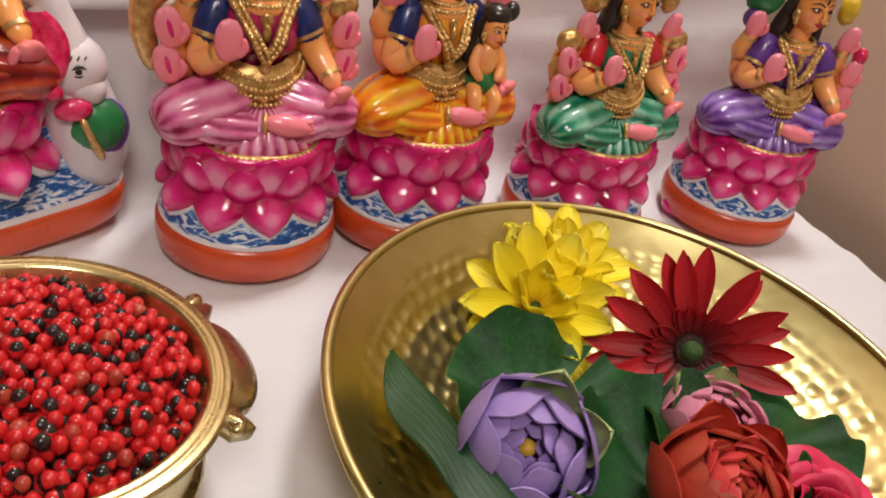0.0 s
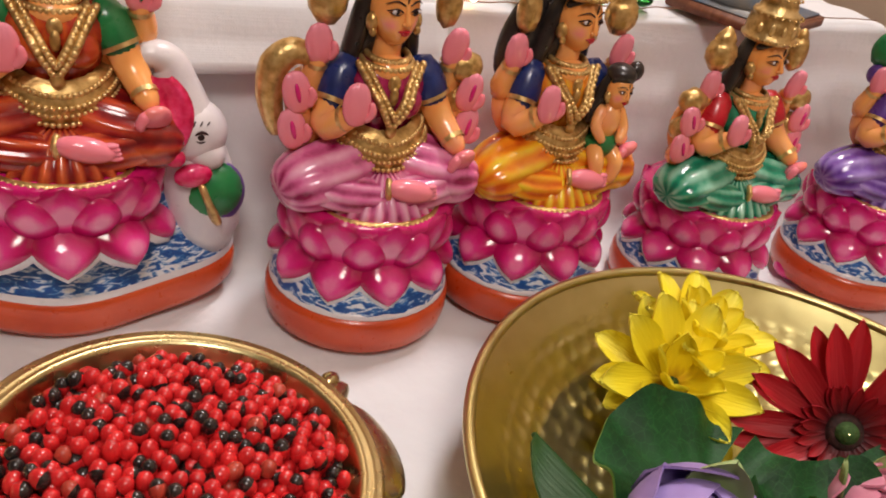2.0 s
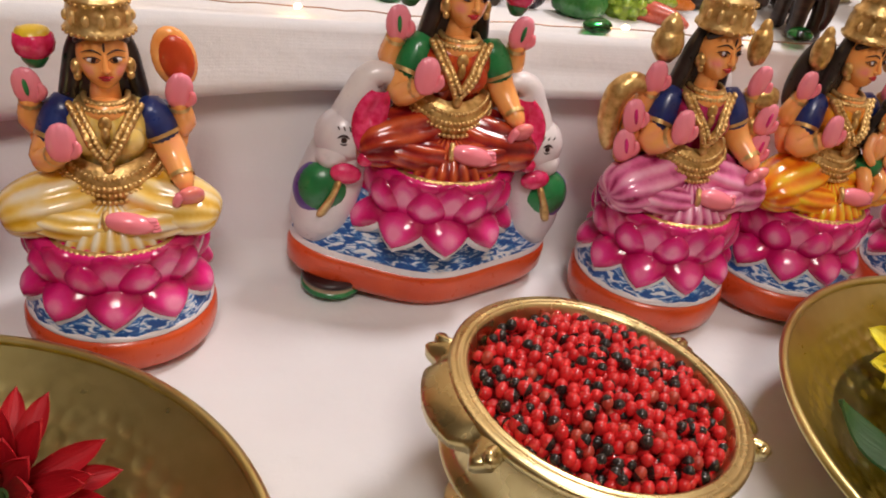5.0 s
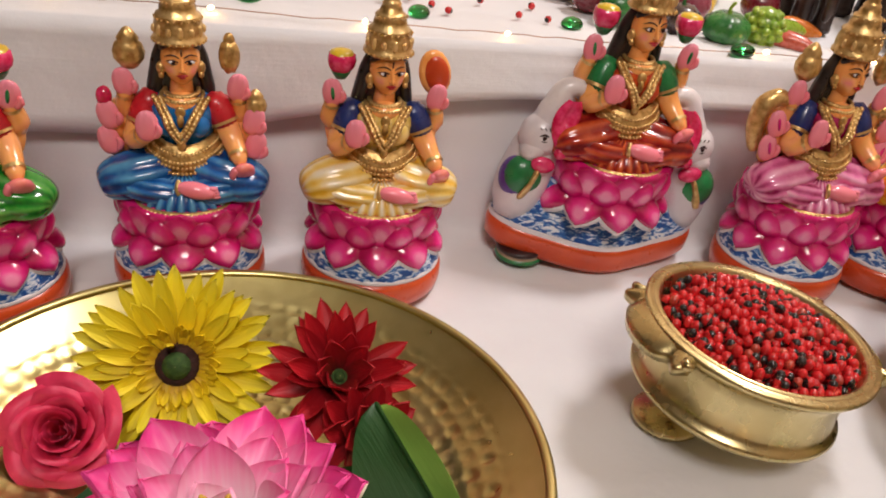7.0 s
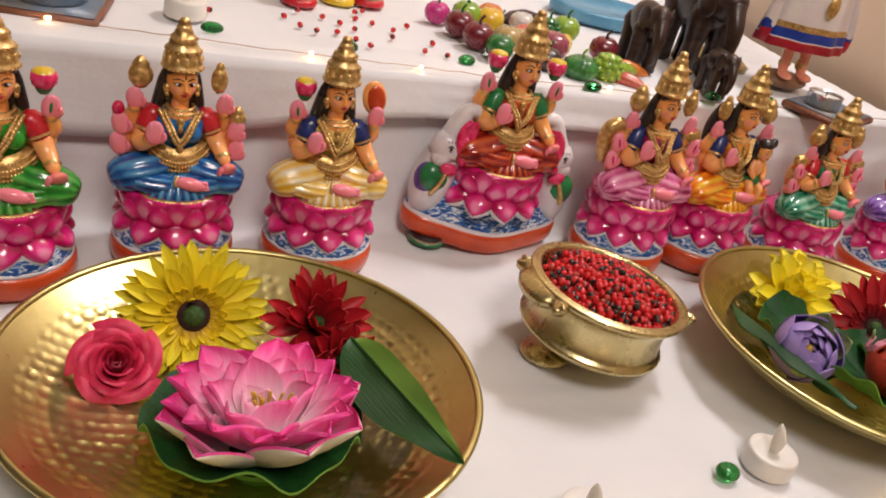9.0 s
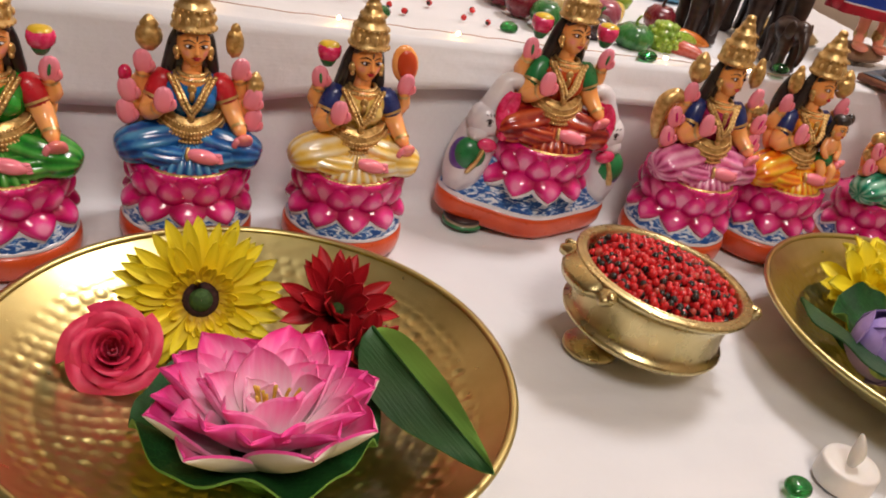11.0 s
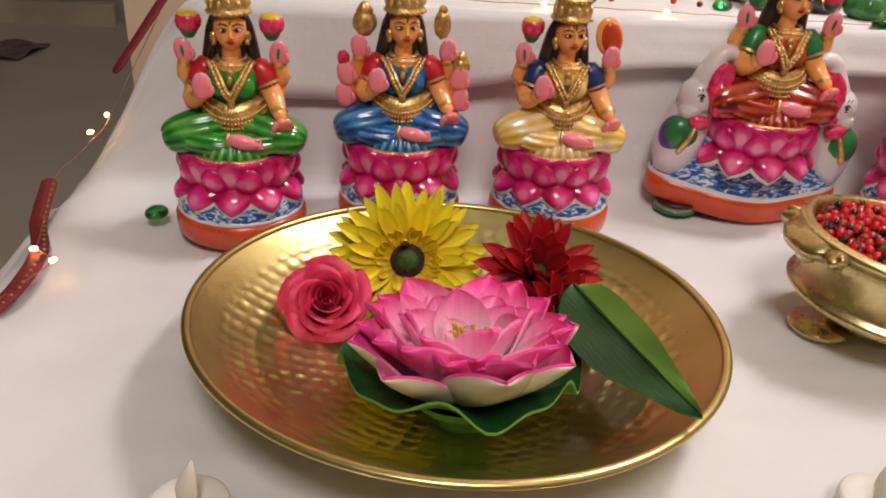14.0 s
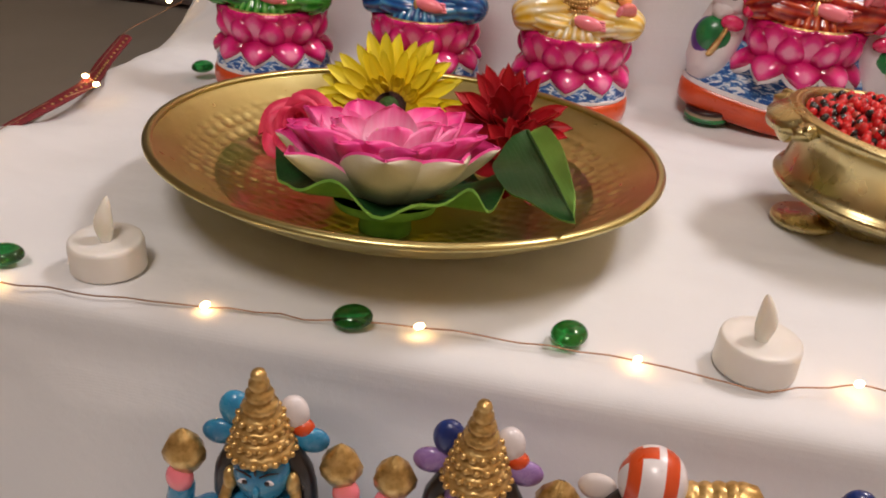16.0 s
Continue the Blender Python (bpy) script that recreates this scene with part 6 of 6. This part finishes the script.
def toy_fruit(name, m, kind, mat, stalk, label, k=1.0):
    t = thing(name, m, label, "toy food", "toy fruit and vegetables")
    s = Shape()
    if kind == "round":
        s.lathe([(0.0004, 0.0), (0.007, 0.0006), (0.0125, 0.005), (0.0145, 0.011), (0.0132, 0.018), (0.008, 0.0228), (0.003, 0.0230), (0.0004, 0.0222)], 0, 26, 1, (0, 0, 0), lambda a, z: 1 + 0.03 * np.cos(a * 5))
        top = (0, 0, 0.022)
    elif kind == "ribbed":
        s.lathe([(0.0004, 0.0), (0.009, 0.0006), (0.0165, 0.006), (0.018, 0.012), (0.0162, 0.019), (0.009, 0.0238), (0.0004, 0.0235)], 0, 48, 1, (0, 0, 0), lambda a, z: 1 + 0.07 * np.abs(np.cos(a * 5)))
        top = (0, 0, 0.0235)
    elif kind == "long":
        s.tube([(-0.026, 0, 0.007), (-0.015, 0.002, 0.0085), (0, 0.003, 0.0095), (0.014, 0.002, 0.0085), (0.026, -0.002, 0.007)], [0.003, 0.0075, 0.0088, 0.0075, 0.003], 0, 16, 4)
        top = (-0.028, 0, 0.008)
    else:
        s.lathe([(0.0004, 0.0), (0.008, 0.0006), (0.0135, 0.006), (0.0145, 0.013), (0.0120, 0.021), (0.007, 0.027), (0.0004, 0.029)], 0, 26)
        for i in range(5):
            for j in range(9):
                a = 2 * math.pi * (j + 0.5 * (i % 2)) / 9
                r = (0.0095, 0.0138, 0.0146, 0.0128, 0.0088)[i]
                s.ell((r * math.cos(a), r * math.sin(a), 0.003 + 0.0052 * i), (0.0034, 0.0034, 0.003), 0, nu=8, nv=6)
        top = (0, 0, 0.028)
    part("fruit_body", s.mesh(name + "_body", FRUIT[mat]), t)
    if stalk:
        part("stalk", Shape().tube([top, (top[0], top[1] + 0.001, top[2] + 0.004), (top[0] + 0.002, top[1], top[2] + 0.008)], [0.0018, 0.0012, 0.0014], 0, 8, 2).mesh("stalk", FRUIT[stalk]), t)
    return t


toys = [("toy_pumpkin", -0.030, 0.146, 0, "ribbed", "green", "lime", "green ribbed toy pumpkin", 1.0), ("toy_custard_apple", 0.004, 0.150, 10, "knobbly", "lime", "", "lime green knobbly toy custard apple", 1.05),
        ("toy_pepper", 0.030, 0.160, 30, "long", "lime", "green", "long light green toy gourd", 1.0), ("toy_carrot", 0.045, 0.178, -20, "long", "orange", "green", "orange toy carrot", 0.9), ("toy_carrot", 0.020, 0.138, -35, "long", "salmon", "yellow", "salmon red toy carrot", 0.85),
        ("toy_fig", -0.062, 0.160, 0, "round", "dark", "green", "dark purple toy fig", 1.05), ("toy_aubergine", -0.070, 0.185, 60, "long", "dark", "lime", "dark purple toy aubergine", 0.95),
        ("toy_mango", -0.035, 0.205, 0, "round", "plum", "", "plum coloured toy onion", 1.25), ("toy_banana", -0.004, 0.232, 60, "long", "yellow", "orange", "yellow toy corn cob", 1.15), ("toy_apple", 0.038, 0.220, 0, "round", "maroon", "dark", "maroon toy apple", 1.15),
        ("toy_cabbage", -0.105, 0.185, 0, "round", "green", "", "green toy guava", 1.05), ("toy_potato", -0.085, 0.215, 0, "round", "tan", "", "tan toy potato", 1.1), ("toy_plum", -0.120, 0.212, 0, "round", "maroon", "dark", "dark maroon toy plum", 1.15),
        ("toy_beet", -0.128, 0.248, 0, "round", "maroon", "green", "maroon toy pomegranate", 1.15), ("toy_dragonfruit", -0.140, 0.290, 0, "round", "pink", "green", "pink toy dragon fruit", 1.0), ("toy_lime", -0.105, 0.290, 20, "round", "lime", "green", "lime green toy pear", 1.2),
        ("toy_lemon", -0.080, 0.280, 0, "round", "yellow", "", "yellow toy lemon", 1.15), ("toy_orange", -0.070, 0.305, 0, "round", "orange", "", "orange toy orange", 1.1), ("toy_tomato", -0.045, 0.255, 30, "long", "salmon", "green", "salmon red toy radish", 1.1),
        ("toy_garlic", -0.035, 0.290, 0, "round", "white", "", "white toy garlic bulb", 1.05), ("toy_gourd", -0.008, 0.275, 0, "knobbly", "green", "green", "green knobbly toy gourd", 0.95), ("toy_squash", 0.020, 0.285, 0, "round", "lime", "green", "pale yellow toy squash with a green stalk", 1.2), ("toy_brinjal", -0.020, 0.315, 10, "long", "dark", "green", "dark toy aubergine", 1.2), ("toy_melon", -0.060, 0.245, 0, "ribbed", "tan", "", "tan ribbed toy melon", 0.75)]
for nm, x, y, rz, kind, mat, stalk, lab, k in toys:
    toy_fruit(nm, pose(x, y, UP + 0.0008, 0, 0, rz) @ Matrix.Scale(k, 4), kind, mat, stalk, lab + " in the heap")

# carved dark wooden elephants
WOOD = paint("dark_carved_wood", (0.045, 0.022, 0.015), (0.020, 0.010, 0.008), 60, 0.35, bump=0.3, bscale=180, stretch=(1, 1, 4))
eleph = Shape()
eleph.ell((0, 0, 5.6), (3.6, 2.0, 2.3), 0, (0, -4, 0), 22, 14)
eleph.ell((-3.7, 0, 6.6), (1.7, 1.45, 1.7), 0, (0, 0, 0), 18, 12)
eleph.tube([(-4.8, 0, 6.4), (-5.8, 0, 4.9), (-6.0, 0, 3.2), (-5.6, 0, 1.9)], [0.9, 0.7, 0.5, 0.35], 0, 12, 4)
for e in (-1, 1):
    eleph.ell((-3.2, 1.6 * e, 6.5), (1.1, 0.3, 1.5), 0, (0, 0, 20 * e))
    for x in (-2.2, 2.2):
        eleph.tube([(x, 1.0 * e, 5.0), (x - 0.1, 1.1 * e, 2.5), (x, 1.1 * e, 0.35)], [1.25, 0.85, 0.9], 0, 14, 3)
        eleph.lathe([(0.05, 0), (0.9, 0), (0.95, 0.3), (0.85, 0.6)], 0, 14, 1, (x, 1.1 * e, 0))
eleph.tube([(3.4, 0, 6.2), (3.9, 0, 4.6), (3.8, 0, 3.4)], [0.3, 0.22, 0.15], 0, 8, 3)
ELE = eleph.mesh("carved_elephant", WOOD, 0.01)
for x, y, rz, k in ((0.085, 0.225, 75, 0.92), (0.165, 0.245, 85, 1.35), (0.140, 0.150, 80, 0.62)):
    thing("elephant_figurine", pose(x, y, UP + 0.0008, 0, 0, rz) @ Matrix.Scale(k, 4), "carved dark wooden elephant figurine on the upper step", "figurine", "wooden elephants", ELE)

# blue pond tray, brass lamp, dressed doll
POND = paint("blue_pond_paint", (0.05, 0.22, 0.38), (0.12, 0.34, 0.50), 18, 0.3, bump=0.3, coat=0.3)
s = Shape().lathe([(0.0005, 0.0), (0.075, 0.0), (0.080, 0.004), (0.081, 0.016), (0.078, 0.018), (0.074, 0.013), (0.0005, 0.012)], 0, 60, 0.75, (0, 0, 0), lambda a, z: 1 + 0.05 * np.sin(a * 3 + 1) + 0.03 * np.sin(a * 7))
thing("toy_pond", pose(0.150, 0.420, UP + 0.0008), "blue painted toy pond with wavy rim", "toy", "", s.mesh("toy_pond", POND))
lamp = thing("brass_lamp", pose(0.236, 0.276, UP + 0.0008) @ Matrix.Scale(1.35, 4), "small polished brass oil lamp", "lamp")
part("lamp_base", Shape().lathe([(0.0003, 0), (0.030, 0), (0.032, 0.003), (0.026, 0.007), (0.012, 0.012), (0.007, 0.020)], 0, 40).mesh("lamp_base", BRASS_OLD), lamp)
part("lamp_stem", Shape().lathe([(0.007, 0.019), (0.010, 0.024), (0.006, 0.030), (0.009, 0.042), (0.006, 0.050), (0.008, 0.062)], 0, 24).mesh("lamp_stem", BRASS_OLD), lamp)
part("lamp_bowl", Shape().lathe([(0.008, 0.061), (0.020, 0.066), (0.028, 0.074), (0.030, 0.080), (0.027, 0.079), (0.018, 0.070), (0.0003, 0.067)], 0, 36, 1, (0, 0, 0), lambda a, z: 1 + 0.05 * np.cos(a * 5)).mesh("lamp_bowl", BRASS_OLD), lamp)
SILK = paint("white_silk", (0.76, 0.70, 0.66), (0.68, 0.60, 0.58), 40, 0.45, bump=0.2)
RIBBON_B, RIBBON_R = paint("blue_satin", (0.012, 0.05, 0.36), None, 60, 0.35), paint("red_satin", (0.46, 0.012, 0.03), None, 60, 0.35)
DOLL_WOOD = paint("doll_wood_base", (0.30, 0.16, 0.08), (0.20, 0.10, 0.05), 50, 0.5)
s = Shape()
s.ell((0, 0, 1.0), (3.2, 2.4, 1.0), 5, (0, 0, 0), 20, 10)
wide = lambda a, z: 1 + 0.06 * np.sin(a * 9) * np.clip((16 - z) / 12, 0, 1)
s.lathe([(5.6, 5.2), (5.65, 5.3), (5.5, 6.2)], 2, 60, 0.62, (0, 0, 0), wide)
s.lathe([(5.5, 6.2), (5.48, 6.35)], 0, 60, 0.62, (0, 0, 0), wide)
s.lathe([(5.48, 6.35), (5.3, 7.4)], 1, 60, 0.62, (0, 0, 0), wide)
s.lathe([(5.3, 7.4), (5.2, 8.1)], 3, 60, 0.62, (0, 0, 0), wide)
s.lathe([(5.2, 8.1), (4.6, 11.5), (3.4, 15.0), (2.2, 17.5), (2.6, 20.0), (2.2, 22.5), (0.9, 23.5)], 0, 60, 0.62, (0, 0, 0), wide)
s.lathe([(5.2, 5.3), (4.6, 8.0), (3.0, 11.0)], 0, 40, 0.6)
s.ell((0.2, -3.35, 10.6), (0.75, 0.3, 1.3), 3)
for e in (-1, 1):
    s.tube([(1.2 * e, -0.6, 6.5), (1.25 * e, -0.9, 3.6), (1.3 * e, -1.2, 2.2)], [0.75, 0.6, 0.55], 4, 12, 2)
    s.ell((1.35 * e, -1.9, 2.0), (0.75, 1.2, 0.5), 4)
    s.tube([(1.15 * e, -0.8, 3.3), (1.2 * e, -0.9, 3.0)], 0.72, 3, 12, 1)
    s.tube([(2.3 * e, 0, 21.5), (3.6 * e, -1.0, 18.5), (3.4 * e, -2.6, 16.5)], [0.8, 0.65, 0.5], 4, 12, 3)
    s.tube([(4.6 * e, -0.8, 12.0), (5.2 * e, -0.8, 9.5), (5.3 * e, -0.9, 7.4)], [0.5, 0.8, 0.9], 0, 12, 2, 0.4)
    s.tube([(5.3 * e, -0.9, 7.6), (5.32 * e, -0.9, 6.9)], 0.92, 1, 12, 1, 0.4)
    s.tube([(5.32 * e, -0.9, 6.9), (5.34 * e, -0.9, 6.1)], 0.92, 2, 12, 1, 0.4)
s.ell((0, 0, 25.4), (1.7, 1.7, 2.1), 4)
thing("doll", pose(0.285, 0.205, UP + 0.0006, 0, 0, -6), "dressed doll in white silk with blue and red trim", "doll", "", s.mesh("dressed_doll", [SILK, RIBBON_B, RIBBON_R, GOLD, FLESH, DOLL_WOOD], 0.01))

# ---- the row of smaller statues on the lower step ----
CYAN = paint("cyan_enamel", (0.04, 0.30, 0.50), (0.03, 0.20, 0.40), 80, 0.28, coat=0.35)
LILAC = paint("lilac_enamel", (0.36, 0.24, 0.52), (0.28, 0.16, 0.42), 80, 0.28, coat=0.35)


def small_statue(name, m, face, body, cap, label):
    mats = [GOLD, face, HAIR, INK, RED, body, WHITE, ORANGE, PALM, NAVY]
    s = Shape()
    s.lathe([(0.05, 0), (3.4, 0), (3.6, 0.4), (3.5, 1.2), (3.0, 1.4)], 7, 36, 0.75)
    s.lathe([(2.4, 1.3), (2.5, 4.0), (2.2, 8.0), (1.7, 9.6), (2.3, 12.0), (2.6, 13.2), (1.6, 14.3), (0.8, 14.6)], 5, 32, 0.72, (0, 0, 0), lambda a, z: 1 + 0.04 * np.sin(a * 12) * (z < 9))
    for e in (-1, 1):
        s.tube([(2.4 * e, 0, 13.2), (3.9 * e, 0.2, 12.6), (3.6 * e, 0.0, 14.6)], [0.8, 0.68, 0.55], 1, 12, 4)
        s.ell((3.6 * e, -0.2, 15.1), (0.6, 0.45, 0.7), 8)
        gold = [(0.01, -0.9), (0.5, -0.85), (0.85, -0.3), (0.9, 0.1), (0.65, 0.6), (0.3, 0.95), (0.05, 1.15)]
        s.lathe(gold, 0, 16, 0.8, (3.35 * e, 0, 16.3), lambda a, z: 1 + 0.06 * np.cos(a * 7))
        s.tube([(2.3 * e, 0, 13), (2.9 * e, -0.8, 11), (2.2 * e, -2.0, 11.6)], [0.75, 0.65, 0.5], 1, 12, 3)
        s.ell((1.95 * e, 0.7, 16.9), (0.8, 0.35, 0.6), 5)
        s.ell((1.35 * e, -0.3, 15.4), (0.3, 0.35, 0.6), 0)
        s.tube([(1.35 * e, -0.2, 15.3), (1.6 * e, -1.0, 14.0), (0.6 * e, -1.9, 12.2)], 0.25, 0, 8, 3)
        s.tube([(0.9 * e, 0.3, 17), (1.6 * e, 0.3, 15.6), (1.8 * e, 0.3, 14.2)], [0.4, 0.55, 0.5], 2, 10, 3)
    s.ell((0, 0, 15.9), (1.25, 1.2, 1.5), 1, nu=20, nv=14)
    for e in (-1, 1):
        s.ell((0.48 * e, -1.04, 16.05), (0.3, 0.1, 0.12), 6, (0, 0, -18 * e))
        s.ell((0.48 * e, -1.13, 16.05), (0.13, 0.05, 0.11), 3)
        s.tube([(0.18 * e, -1.16, 16.35), (0.5 * e, -1.1, 16.5), (0.9 * e, -0.84, 16.38)], [0.03, 0.05, 0.02], 3, 6, 3)
    s.ell((0, -1.22, 15.6), (0.16, 0.16, 0.3), 1)
    s.ell((0, -1.12, 15.1), (0.3, 0.12, 0.1), 4 if face is not CYAN else 1)
    s.ell((0, -1.15, 16.6), (0.05, 0.05, 0.22), 3)
    s.ell((0, 0.6, 15.8), (1.4, 1.0, 1.5), 2)
    if cap == "cone":
        pr = [(1.45, 16.7), (1.66, 16.85), (1.7, 17.15), (1.62, 17.4)]
        for k in range(6):
            r, z = 1.46 - 0.19 * k, 17.5 + 0.62 * k
            pr += [(r * 0.84, z), (r, z + 0.12), (r * 1.02, z + 0.32), (r * 0.93, z + 0.5)]
        pr += [(0.3, 21.25), (0.4, 21.4), (0.3, 21.65), (0.02, 21.75)]
        low = lambda z: 16.7 + 0.76 * (z - 16.7)
        pr = [(r * 0.82, low(z)) for r, z in pr]
        s.lathe(pr, 0, 28, 1, (0, 0.1, 0), lambda a, z: 1 + 0.035 * np.cos(a * 14))
        for r, z, n in ((1.72, 17.05, 20), (1.48, 17.75, 18), (1.30, 18.37, 16), (1.12, 18.99, 14)):
            s.beads([(r * 0.82 * math.cos(a), 0.1 + r * 0.82 * math.sin(a), low(z)) for a in np.linspace(0, 2 * math.pi, n, endpoint=False)], 0.15, 0)
        s.ell((1.2, 0.9, 18.0), (0.65, 0.45, 0.85), 6)
        s.ell((-1.3, 0.9, 18.0), (0.7, 0.5, 0.8), 9 if face is LILAC else 5)
        s.ell((1.6, 0.8, 17.4), (0.5, 0.4, 0.4), 7)
    else:
        s.ell((0, 0.1, 18.2), (1.35, 1.3, 1.35), 6, (0, 0, 0), 24, 14, None, lambda i, j: 7 if i in (3, 4, 8, 9) or j in (5, 6) and i < 7 else 6)
        s.tube([(1.3, 0.2, 17.4), (2.4, 0.2, 17.6), (3.6, 0.2, 18.0)], [0.6, 0.7, 0.75], 0, 14, 4)
        for k in range(4):
            s.tube([(1.6 + 0.5 * k, 0.2, 17.45 + 0.12 * k), (1.75 + 0.5 * k, 0.2, 17.48 + 0.12 * k)], 0.82, 0, 14, 1)
    s.moved(Matrix.Diagonal((0.92, 0.92, 0.92 * LIFT, 1)))
    thing("statue", m, label, "statue", "lower row of statues", s.mesh(name, mats, 0.01))


LOW = -0.1735
LIFT = 1.10
small_statue("statue_cyan", pose(-0.388, -0.392, LOW, 0, 0, 8), CYAN, CYAN, "cone", "small painted clay statue with a blue face and gold crown")
small_statue("statue_lilac", pose(-0.305, -0.386, LOW, 0, 0, 4), LILAC, LILAC, "cone", "small painted clay statue with a lilac face and gold crown")
small_statue("statue_ball", pose(-0.242, -0.384, LOW, 0, 0, 0), FLESH, SILK, "ball", "small painted clay statue with a striped red and white head")
small_statue("statue_last", pose(-0.158, -0.384, LOW, 0, 0, -6), FLESH, NAVY, "cone", "small painted clay statue with a gold crown")
